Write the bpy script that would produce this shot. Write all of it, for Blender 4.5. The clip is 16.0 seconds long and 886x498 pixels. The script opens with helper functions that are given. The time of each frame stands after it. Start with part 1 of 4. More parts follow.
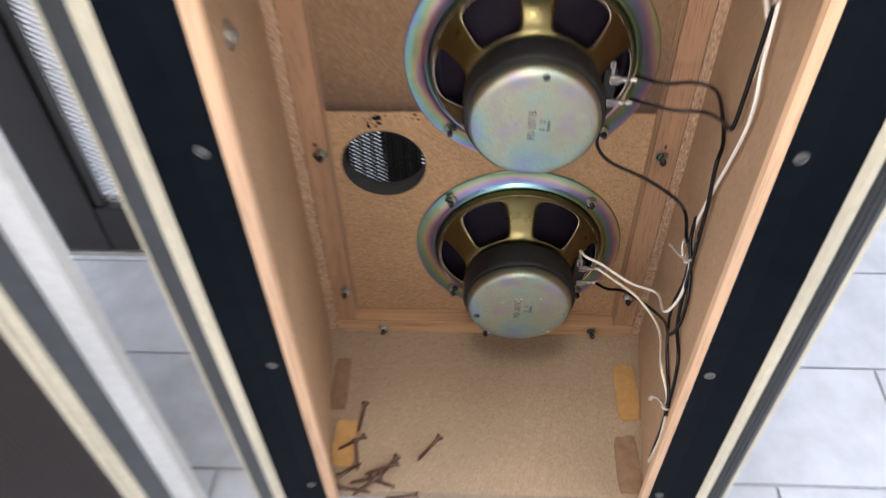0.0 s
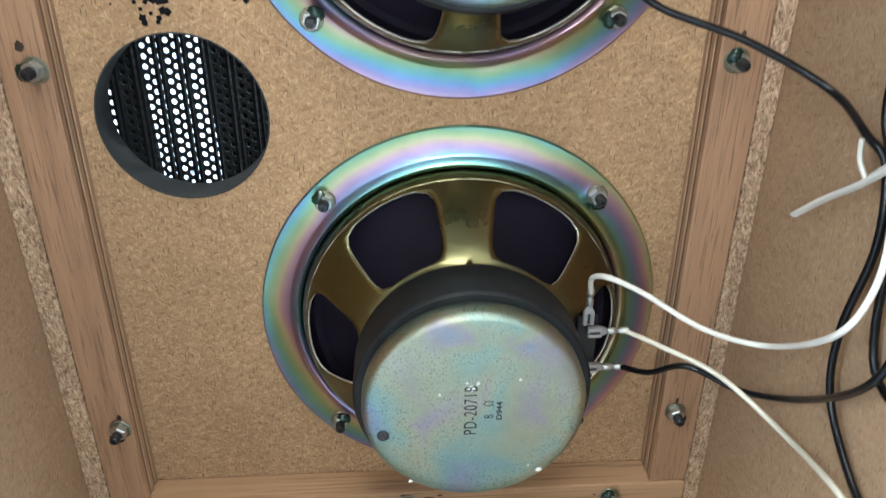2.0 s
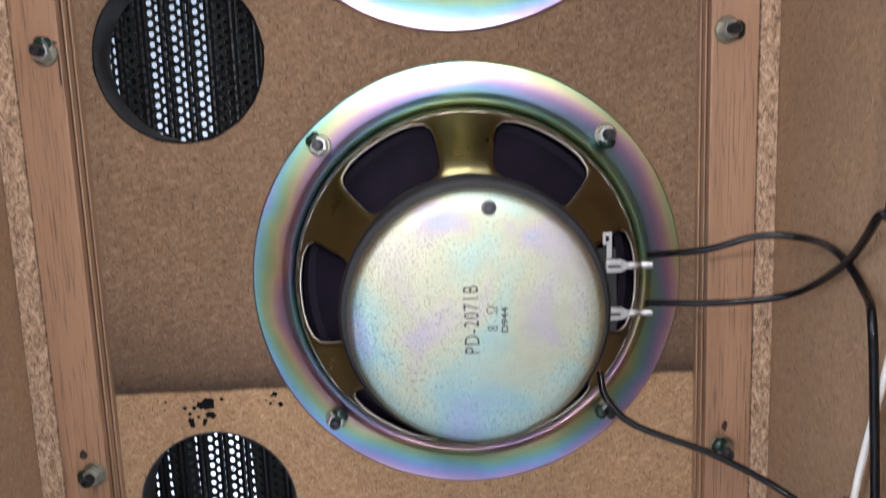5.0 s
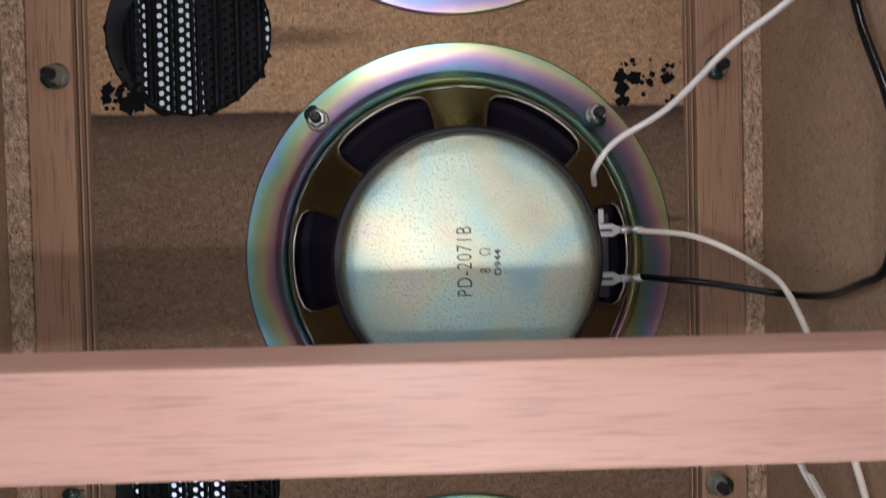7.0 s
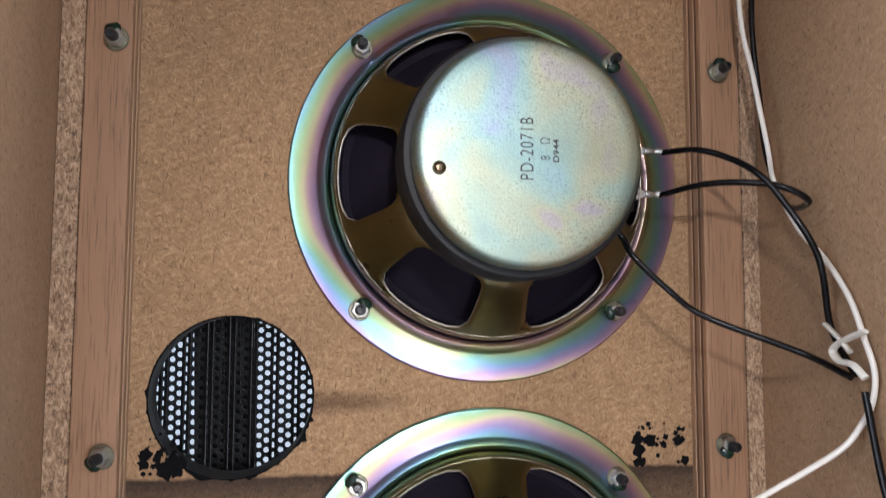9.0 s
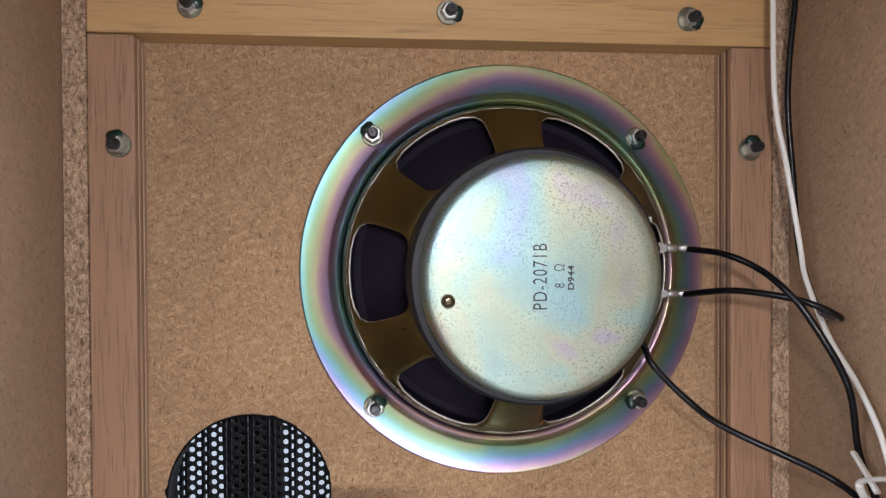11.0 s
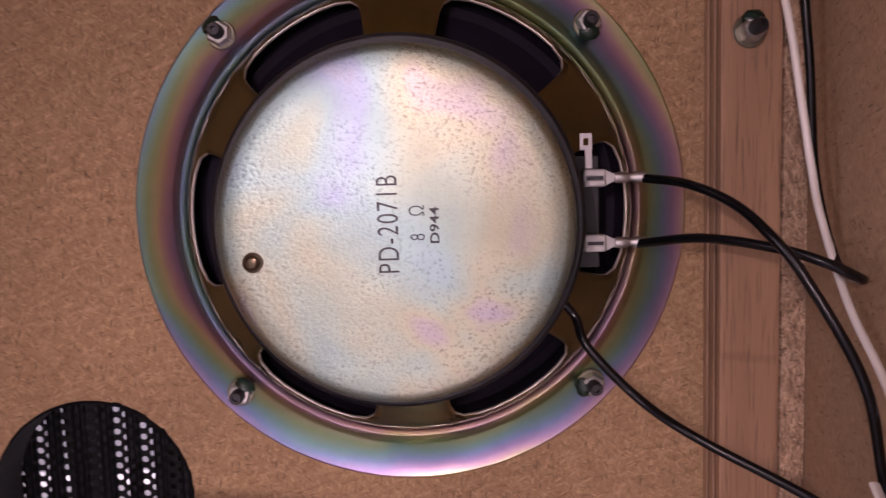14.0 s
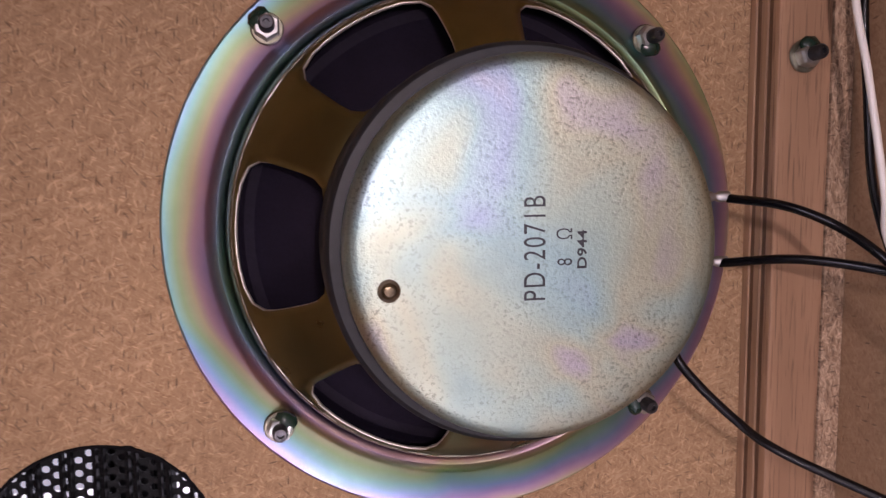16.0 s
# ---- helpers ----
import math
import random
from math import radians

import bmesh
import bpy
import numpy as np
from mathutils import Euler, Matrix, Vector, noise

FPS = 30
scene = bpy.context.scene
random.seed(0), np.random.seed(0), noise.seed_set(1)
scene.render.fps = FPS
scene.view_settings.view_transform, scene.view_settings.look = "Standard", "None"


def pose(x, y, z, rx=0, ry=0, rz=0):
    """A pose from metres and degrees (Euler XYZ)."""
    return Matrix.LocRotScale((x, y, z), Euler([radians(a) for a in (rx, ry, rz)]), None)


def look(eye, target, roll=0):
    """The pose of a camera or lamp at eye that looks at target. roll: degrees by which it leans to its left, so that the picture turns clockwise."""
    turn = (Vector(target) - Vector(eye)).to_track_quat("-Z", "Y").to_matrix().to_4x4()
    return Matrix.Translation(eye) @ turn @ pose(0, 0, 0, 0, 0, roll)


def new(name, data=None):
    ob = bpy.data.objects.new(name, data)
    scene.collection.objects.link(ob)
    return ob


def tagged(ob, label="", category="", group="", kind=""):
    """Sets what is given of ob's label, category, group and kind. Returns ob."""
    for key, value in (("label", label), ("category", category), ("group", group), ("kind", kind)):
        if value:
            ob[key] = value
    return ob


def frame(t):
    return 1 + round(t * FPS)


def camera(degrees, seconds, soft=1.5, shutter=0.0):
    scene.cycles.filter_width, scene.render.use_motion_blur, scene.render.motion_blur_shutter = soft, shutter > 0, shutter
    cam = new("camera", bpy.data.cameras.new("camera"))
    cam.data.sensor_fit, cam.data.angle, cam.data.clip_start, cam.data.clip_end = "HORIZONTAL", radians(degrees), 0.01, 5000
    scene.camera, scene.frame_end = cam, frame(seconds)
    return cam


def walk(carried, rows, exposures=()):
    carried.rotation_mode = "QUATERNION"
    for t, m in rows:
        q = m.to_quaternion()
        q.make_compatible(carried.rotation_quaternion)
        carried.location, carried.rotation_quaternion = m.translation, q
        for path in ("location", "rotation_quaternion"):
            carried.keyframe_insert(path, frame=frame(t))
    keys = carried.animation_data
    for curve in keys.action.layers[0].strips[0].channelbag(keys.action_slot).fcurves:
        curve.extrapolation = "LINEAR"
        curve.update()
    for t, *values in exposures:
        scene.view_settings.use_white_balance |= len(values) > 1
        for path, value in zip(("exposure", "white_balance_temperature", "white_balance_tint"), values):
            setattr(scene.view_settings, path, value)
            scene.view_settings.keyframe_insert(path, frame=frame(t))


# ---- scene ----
cam = camera(60.1, 16.0, soft=1.3, shutter=0.5)
PATH = [
    (0, (-0.039, -0.558, 0.76), (-0.13, 0.793, -0.712), -1.9),
    (0.5, (-0.034, -0.456, 0.522), (-0.007, 1.042, -0.803), 0.3),
    (1, (-0.033, -0.408, 0.422), (0.044, 1.202, -0.763), 0.7),
    (1.5, (-0.027, -0.378, 0.405), (0.069, 1.351, -0.596), 0.6),
    (2, (-0.029, -0.361, 0.383), (0.082, 1.418, -0.524), 0.2),
    (2.5, (-0.03, -0.366, 0.345), (0.082, 1.458, -0.468), -0.4),
    (3, (-0.031, -0.367, 0.351), (0.085, 1.498, -0.36), -1.0),
    (3.2, (-0.035, -0.366, 0.371), (0.087, 1.524, -0.271), -1.2),
    (5.3, (-0.01, -0.38, 0.485), (-0.002, 1.604, 0.237), -2.2),
    (5.5, (-0.01, -0.38, 0.505), (0.0, 1.61, 0.307), -2.1),
    (6, (-0.01, -0.381, 0.551), (-0.009, 1.617, 0.466), -1.8),
    (6.4, (-0.008, -0.381, 0.587), (-0.005, 1.618, 0.516), -1.7),
    (6.5, (-0.008, -0.385, 0.595), (-0.001, 1.614, 0.53), -1.6),
    (7, (-0.014, -0.387, 0.629), (0.03, 1.612, 0.581), -1.3),
    (7.5, (-0.04, -0.389, 0.649), (0.065, 1.608, 0.664), -0.7),
    (8, (-0.062, -0.385, 0.703), (0.121, 1.607, 0.749), -0.3),
    (8.5, (-0.074, -0.39, 0.744), (0.188, 1.59, 0.859), 0.0),
    (9, (-0.086, -0.404, 0.775), (0.226, 1.566, 0.933), 0.2),
    (9.5, (-0.093, -0.402, 0.793), (0.249, 1.562, 0.956), 0.3),
    (10, (-0.097, -0.405, 0.822), (0.246, 1.561, 0.952), 0.4),
    (10.2, (-0.096, -0.411, 0.831), (0.234, 1.559, 0.93), 0.3),
    (12.3, (-0.004, -0.34, 0.884), (-0.013, 1.653, 0.715), -1.4),
    (12.5, (0.003, -0.331, 0.879), (-0.031, 1.661, 0.703), -1.6),
    (13, (0.003, -0.324, 0.864), (-0.061, 1.667, 0.687), -1.9),
    (13.5, (-0.003, -0.304, 0.863), (-0.071, 1.687, 0.687), -2.0),
    (14, (0.018, -0.301, 0.858), (0.001, 1.69, 0.666), -1.7),
    (14.5, (-0.034, -0.285, 0.879), (0.209, 1.688, 0.659), -0.7),
    (15, (-0.075, -0.276, 0.87), (0.325, 1.672, 0.652), 0.0),
    (15.5, (-0.067, -0.268, 0.862), (0.411, 1.663, 0.653), 0.3),
    (16, (-0.063, -0.276, 0.865), (0.343, 1.671, 0.662), -0.5),
]
walk(cam, [(t, look(eye, target, roll)) for t, eye, target, roll in PATH],
     exposures=[(0, -0.12, 6800, 19), (0.5, -0.06, 7000, 24), (1.0, 0.34, 5700, 4), (1.5, 0.46, 5700, 0), (3.0, 0.52, 5850, 3), (5.5, -0.27, 6000, 18), (6.0, -0.54, 5950, 9), (6.5, -0.87, 5800, 4), (7.0, -1.06, 6000, 18), (7.5, -1.10, 6000, 24), (8.0, -0.62, 6000, 27), (8.5, -0.52, 6200, 18), (9.0, -0.40, 6000, 15), (10.0, -0.34, 5800, 9), (12.5, -0.70, 6600, 42), (14.0, -0.99, 6950, 56), (15.0, -0.77, 6600, 50), (16.0, -0.53, 6500, 42)])

# ---- world and light ----
world = bpy.data.worlds.new("world")
scene.world = world
world.use_nodes = True
sky = world.node_tree.nodes.new("ShaderNodeTexSky")
sky.sky_type, sky.sun_disc = "NISHITA", False
sky.sun_elevation, sky.sun_rotation = radians(38), radians(200)
world.node_tree.links.new(sky.outputs[0], world.node_tree.nodes["Background"].inputs[0])
world.node_tree.nodes["Background"].inputs[1].default_value = 0.1


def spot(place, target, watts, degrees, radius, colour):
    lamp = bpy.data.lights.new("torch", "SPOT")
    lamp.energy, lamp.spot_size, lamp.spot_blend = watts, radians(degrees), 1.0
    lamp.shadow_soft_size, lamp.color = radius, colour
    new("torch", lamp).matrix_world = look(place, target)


def area(place, target, watts, width, height, colour):
    lamp = bpy.data.lights.new("area_lamp", "AREA")
    lamp.shape, lamp.size, lamp.size_y = "RECTANGLE", width, height
    lamp.energy, lamp.color = watts, colour
    new("area_lamp", lamp).matrix_world = look(place, target)


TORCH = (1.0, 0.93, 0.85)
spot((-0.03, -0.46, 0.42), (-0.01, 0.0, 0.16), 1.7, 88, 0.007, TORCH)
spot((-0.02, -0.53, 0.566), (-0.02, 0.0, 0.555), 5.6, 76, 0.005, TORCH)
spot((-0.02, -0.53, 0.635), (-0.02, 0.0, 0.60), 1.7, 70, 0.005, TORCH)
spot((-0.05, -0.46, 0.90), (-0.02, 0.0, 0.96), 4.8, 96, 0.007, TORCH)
# Two added side lamps, no window seen there; they brighten the cabinet's side panels.
area((-1.72, -0.95, 1.3), (0.1, -0.15, 0.45), 34, 1.2, 1.2, (0.86, 0.93, 1.0))
area((1.82, -0.95, 1.3), (-0.15, -0.15, 0.45), 40, 1.2, 1.2, (0.86, 0.93, 1.0))
# Unseen overhead lamp, inferred from the shadow under the lowest magnet.
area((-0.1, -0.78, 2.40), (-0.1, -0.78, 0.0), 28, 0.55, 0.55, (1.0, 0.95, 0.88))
# Outside brightness at the low north opening, seen through the ports.
area((-0.3, 1.74, 0.5), (-0.3, 0.0, 0.0), 34, 2.0, 0.7, (0.9, 0.95, 1.0))


# ---- materials ----
def material(name):
    m = bpy.data.materials.new(name)
    m.use_nodes = True
    return m, m.node_tree.nodes, m.node_tree.links, m.node_tree.nodes["Principled BSDF"]


def add(nodes, kind, **values):
    n = nodes.new(kind)
    for key, value in values.items():
        n.inputs[key.replace("_", " ")].default_value = value
    return n


def coords(nodes, links, scale=(1, 1, 1), turn=(0, 0, 0), space="Object", jitter=0.0):
    tex, mp = nodes.new("ShaderNodeTexCoord"), nodes.new("ShaderNodeMapping")
    mp.inputs["Scale"].default_value, mp.inputs["Rotation"].default_value = scale, turn
    links.new(tex.outputs[space], mp.inputs["Vector"])
    if jitter:
        info, mul = nodes.new("ShaderNodeObjectInfo"), nodes.new("ShaderNodeMath")
        mul.operation, mul.inputs[1].default_value = "MULTIPLY", jitter
        links.new(info.outputs["Random"], mul.inputs[0])
        links.new(mul.outputs[0], mp.inputs["Location"])
    return mp.outputs["Vector"]


def ramp(nodes, links, source, stops):
    r = nodes.new("ShaderNodeValToRGB")
    el = r.color_ramp.elements
    while len(el) < len(stops):
        el.new(0.5)
    for e, (at, c) in zip(el, stops):
        e.position, e.color = at, (*c, 1) if len(c) == 3 else c
    links.new(source, r.inputs["Fac"])
    return r.outputs["Color"]


def mixed(nodes, links, kind, fac, a, b):
    n = nodes.new("ShaderNodeMix")
    n.data_type, n.blend_type = "RGBA", kind
    for socket, value in ((n.inputs["Factor"], fac), (n.inputs["A"], a), (n.inputs["B"], b)):
        if isinstance(value, bpy.types.NodeSocket):
            links.new(value, socket)
        else:
            socket.default_value = value if isinstance(value, float) else (*value, 1)
    return n.outputs["Result"]


def math_node(nodes, links, op, a, b=0.0, c=0.0):
    n = nodes.new("ShaderNodeMath")
    n.operation = op
    for socket, value in zip(n.inputs, (a, b, c)):
        if isinstance(value, bpy.types.NodeSocket):
            links.new(value, socket)
        else:
            socket.default_value = value
    return n.outputs[0]


def bumped(nodes, links, bsdf, height, strength, distance):
    b = add(nodes, "ShaderNodeBump", Strength=strength, Distance=distance)
    links.new(height, b.inputs["Height"])
    links.new(b.outputs[0], bsdf.inputs["Normal"])


def flakes(nodes, links, plane, angles=(0.3, 1.4, 2.5)):
    """Chips of wood pressed flat: long grains in three directions, and fine specks."""
    layers = []
    for angle, size in zip(angles, (0.5, 1.0, 0.85)):
        turn = {"xz": (0, angle, 0), "yz": (angle, 0, 0), "xy": (0, 0, angle)}[plane]
        scale = {"xz": (260, 200, 900), "yz": (200, 260, 900), "xy": (260, 900, 200)}[plane]
        no = add(nodes, "ShaderNodeTexNoise", Scale=1.0, Detail=2.0, Roughness=0.6)
        no.noise_dimensions = "3D"
        stretch = nodes.new("ShaderNodeMapping")
        stretch.inputs["Scale"].default_value = [size * q for q in scale]
        links.new(coords(nodes, links, (1, 1, 1), turn), stretch.inputs["Vector"])
        links.new(stretch.outputs["Vector"], no.inputs["Vector"])
        layers.append(no.outputs["Fac"])
    top = math_node(nodes, links, "MAXIMUM", math_node(nodes, links, "MAXIMUM", layers[0], layers[1]), layers[2])
    low = math_node(nodes, links, "MINIMUM", math_node(nodes, links, "MINIMUM", layers[0], layers[1]), layers[2])
    return top, low


def flecks(nodes, links, plane, angle, length, width, share, shift):
    """Single long chips strewn over the board: 1 on a chip, 0 between them."""
    turn = {"xz": (0, angle, 0), "yz": (angle, 0, 0), "xy": (0, 0, angle)}[plane]
    scale = {"xz": (1 / length, 60, 1 / width), "yz": (60, 1 / length, 1 / width), "xy": (1 / length, 1 / width, 60)}[plane]
    bend = add(nodes, "ShaderNodeTexNoise", Scale=70.0, Detail=1.0)
    where = coords(nodes, links, (1, 1, 1), turn)
    links.new(where, bend.inputs["Vector"])
    stretch = nodes.new("ShaderNodeMapping")
    stretch.inputs["Scale"].default_value, stretch.inputs["Location"].default_value = scale, (shift, shift, shift)
    links.new(where, stretch.inputs["Vector"])
    moved = mixed(nodes, links, "ADD", 1.0, stretch.outputs["Vector"], bend.outputs["Color"])
    vo = add(nodes, "ShaderNodeTexVoronoi", Scale=1.0)
    links.new(moved, vo.inputs["Vector"])
    chosen = nodes.new("ShaderNodeSeparateColor")
    links.new(vo.outputs["Color"], chosen.inputs[0])
    keep = math_node(nodes, links, "LESS_THAN", chosen.outputs["Red"], share)
    near = math_node(nodes, links, "MULTIPLY_ADD", vo.outputs["Distance"], -5.0, 2.2)
    mask = math_node(nodes, links, "MULTIPLY", keep, near)
    mask.node.use_clamp = True
    weight = math_node(nodes, links, "MULTIPLY_ADD", chosen.outputs["Green"], 0.7, 0.3)
    return math_node(nodes, links, "MULTIPLY", mask, weight)


def chipboard(name, plane, dark, mid, light, rough=0.85, bump=0.3, blotch=0.25, angles=(0.3, 1.4, 2.5), strewn=0.16, pits=0.07):
    m, nodes, links, bsdf = material(name)
    top, low = flakes(nodes, links, plane, angles)
    c1 = ramp(nodes, links, top, [(0.45, tuple(0.92 * q for q in mid)), (0.56, mid), (0.68, light)])
    dk = ramp(nodes, links, low, [(0.28, dark), (0.41, (1, 1, 1))])
    c = mixed(nodes, links, "MULTIPLY", 0.75, c1, dk)
    for k, angle in enumerate((0.5, 1.9, 1.15, 2.75)):
        pale = flecks(nodes, links, plane, angle, 0.0058 - 0.0009 * k, 0.0011 - 0.0001 * k, 0.6 * strewn, 3.1 * k)
        c = mixed(nodes, links, "MIX", math_node(nodes, links, "MULTIPLY", pale, 0.6), c, tuple(min(1, 1.45 * q) for q in light))
    broad = flecks(nodes, links, plane, 0.9, 0.0072, 0.0030, 0.8 * strewn, 7.9)
    c = mixed(nodes, links, "MIX", math_node(nodes, links, "MULTIPLY", broad, 0.4), c, tuple(min(1, 1.25 * q) for q in light))
    for k, angle in enumerate((0.15, 2.3, 1.5)):
        deep = flecks(nodes, links, plane, angle, 0.0046, 0.0009, pits, 11.7 + 5.3 * k)
        c = mixed(nodes, links, "MIX", math_node(nodes, links, "MULTIPLY", deep, 0.8), c, tuple(0.32 * q for q in mid))
    big = add(nodes, "ShaderNodeTexNoise", Scale=9.0, Detail=4.0, Roughness=0.65)
    links.new(coords(nodes, links), big.inputs["Vector"])
    shade = ramp(nodes, links, big.outputs["Fac"], [(0.3, (1 - blotch,) * 3), (0.7, (1, 1, 1))])
    c = mixed(nodes, links, "MULTIPLY", 1.0, c, shade)
    links.new(c, bsdf.inputs["Base Color"])
    bsdf.inputs["Roughness"].default_value = rough
    bumped(nodes, links, bsdf, top, bump, 0.0006)
    return m, nodes, links, bsdf, c


def wood(name, axis, dark, light, rough=0.55, fine=1.0, pores=0.5, pore=(0.0024, 0.07)):
    m, nodes, links, bsdf = material(name)
    across, run = 1 / pore[0], 1 / pore[1]
    along = {"x": (run, across, across), "z": (across, across, run), "y": (across, run, across)}[axis]
    wide = {"x": (4, 60, 60), "z": (60, 60, 4), "y": (60, 4, 60)}[axis]
    a = add(nodes, "ShaderNodeTexNoise", Scale=fine, Detail=3.0, Roughness=0.6, Distortion=0.3)
    links.new(coords(nodes, links, along), a.inputs["Vector"])
    b = add(nodes, "ShaderNodeTexNoise", Scale=1.0, Detail=3.0, Roughness=0.55, Distortion=0.8)
    links.new(coords(nodes, links, wide), b.inputs["Vector"])
    c = ramp(nodes, links, b.outputs["Fac"], [(0.3, dark), (0.68, light)])
    g = ramp(nodes, links, a.outputs["Fac"], [(0.3, (1 - pores,) * 3), (0.48, (1, 1, 1))])
    c = mixed(nodes, links, "MULTIPLY", 0.8, c, g)
    links.new(c, bsdf.inputs["Base Color"])
    bsdf.inputs["Roughness"].default_value = rough
    bumped(nodes, links, bsdf, a.outputs["Fac"], 0.25, 0.0004)
    return m


def plain(name, colour, rough=0.5, metal=0.0, grain=300.0, amount=0.2, bump=0.1, coat=0.0):
    m, nodes, links, bsdf = material(name)
    no = add(nodes, "ShaderNodeTexNoise", Scale=grain, Detail=3.0, Roughness=0.6)
    big = add(nodes, "ShaderNodeTexNoise", Scale=grain / 12, Detail=2.0)
    v = coords(nodes, links, jitter=7.0)
    links.new(v, no.inputs["Vector"])
    links.new(v, big.inputs["Vector"])
    f = math_node(nodes, links, "ADD", no.outputs["Fac"], big.outputs["Fac"])
    c = ramp(nodes, links, math_node(nodes, links, "MULTIPLY", f, 0.5), [(0.35, tuple(x * (1 - amount) for x in colour)), (0.65, tuple(min(1, x * (1 + amount)) for x in colour))])
    links.new(c, bsdf.inputs["Base Color"])
    bsdf.inputs["Roughness"].default_value, bsdf.inputs["Metallic"].default_value = rough, metal
    bsdf.inputs["Coat Weight"].default_value = coat
    bumped(nodes, links, bsdf, no.outputs["Fac"], bump, 0.0004)
    return m


HUES = [(0.0, (0.22, 0.50, 0.47)), (0.17, (0.23, 0.37, 0.64)), (0.34, (0.41, 0.30, 0.57)), (0.5, (0.64, 0.41, 0.52)),
        (0.64, (0.69, 0.62, 0.36)), (0.82, (0.39, 0.56, 0.27)), (1.0, (0.22, 0.50, 0.47))]


def passivated(name, hues, wash, wash_amount, turns, scatter, rough, grit, patches=14.0, metal=0.85, fineness=750.0, rings=0.0, speckle=0.0):
    """Yellow-chromate zinc: bands of interference colour that wander with the plating's thickness."""
    m, nodes, links, bsdf = material(name)
    v = coords(nodes, links, jitter=3.0)
    low = add(nodes, "ShaderNodeTexNoise", Scale=patches, Detail=2.5, Roughness=0.5, Distortion=0.6)
    links.new(v, low.inputs["Vector"])
    gr = nodes.new("ShaderNodeTexGradient")
    gr.gradient_type = "RADIAL"
    links.new(coords(nodes, links), gr.inputs["Vector"])
    wave = math_node(nodes, links, "PINGPONG", math_node(nodes, links, "MULTIPLY", gr.outputs["Fac"], turns), 1.0)
    film = math_node(nodes, links, "ADD", math_node(nodes, links, "MULTIPLY", low.outputs["Fac"], scatter), wave)
    if rings:
        flat = nodes.new("ShaderNodeVectorMath")
        flat.operation = "LENGTH"
        links.new(coords(nodes, links), flat.inputs[0])
        film = math_node(nodes, links, "MULTIPLY_ADD", flat.outputs["Value"], rings, film)
    c = ramp(nodes, links, math_node(nodes, links, "FRACT", film), hues)
    c = mixed(nodes, links, "MIX", wash_amount, c, wash)
    fine = add(nodes, "ShaderNodeTexNoise", Scale=fineness, Detail=2.0, Roughness=0.7)
    links.new(v, fine.inputs["Vector"])
    mid = add(nodes, "ShaderNodeTexNoise", Scale=40.0, Detail=4.0, Roughness=0.6)
    links.new(v, mid.inputs["Vector"])
    worn = ramp(nodes, links, mid.outputs["Fac"], [(0.3, (0.86, 0.86, 0.86)), (0.6, (1, 1, 1))])
    c = mixed(nodes, links, "MULTIPLY", 1.0, c, worn)
    if speckle:
        pitted = ramp(nodes, links, mid.outputs["Fac"], [(0.40, (0.15, 0.15, 0.15)), (0.60, (1, 1, 1))])
        pits = ramp(nodes, links, fine.outputs["Fac"], [(0.36, (0.3, 0.3, 0.29)), (0.46, (1, 1, 1))])
        c = mixed(nodes, links, "MULTIPLY", math_node(nodes, links, "MULTIPLY", pitted, speckle), c, pits)
    links.new(c, bsdf.inputs["Base Color"])
    bsdf.inputs["Metallic"].default_value = metal
    r = ramp(nodes, links, mid.outputs["Fac"], [(0.3, (rough + 0.1,) * 3), (0.7, (rough,) * 3)])
    links.new(r, bsdf.inputs["Roughness"])
    bumped(nodes, links, bsdf, fine.outputs["Fac"], grit, 0.0003)
    return m


TAN_D, TAN_M, TAN_L = (0.62, 0.50, 0.40), (0.40, 0.244, 0.128), (0.50, 0.327, 0.186)
side_board = chipboard("side_board", "yz", (0.82, 0.75, 0.70), (0.39, 0.24, 0.134), (0.44, 0.28, 0.162), blotch=0.2, bump=0.15, strewn=0.06, pits=0.05)[0]
floor_board = chipboard("floor_board", "xy", (0.88, 0.84, 0.80), (0.31, 0.228, 0.152), (0.355, 0.27, 0.185), blotch=0.15, bump=0.1, strewn=0.04, pits=0.02)[0]
raw_edge = chipboard("raw_edge", "xz", (0.16, 0.10, 0.07), (0.40, 0.255, 0.155), (0.62, 0.44, 0.29), bump=0.9, blotch=0.25, angles=(1.3, 1.57, 1.9), strewn=0.35, pits=0.3)[0]


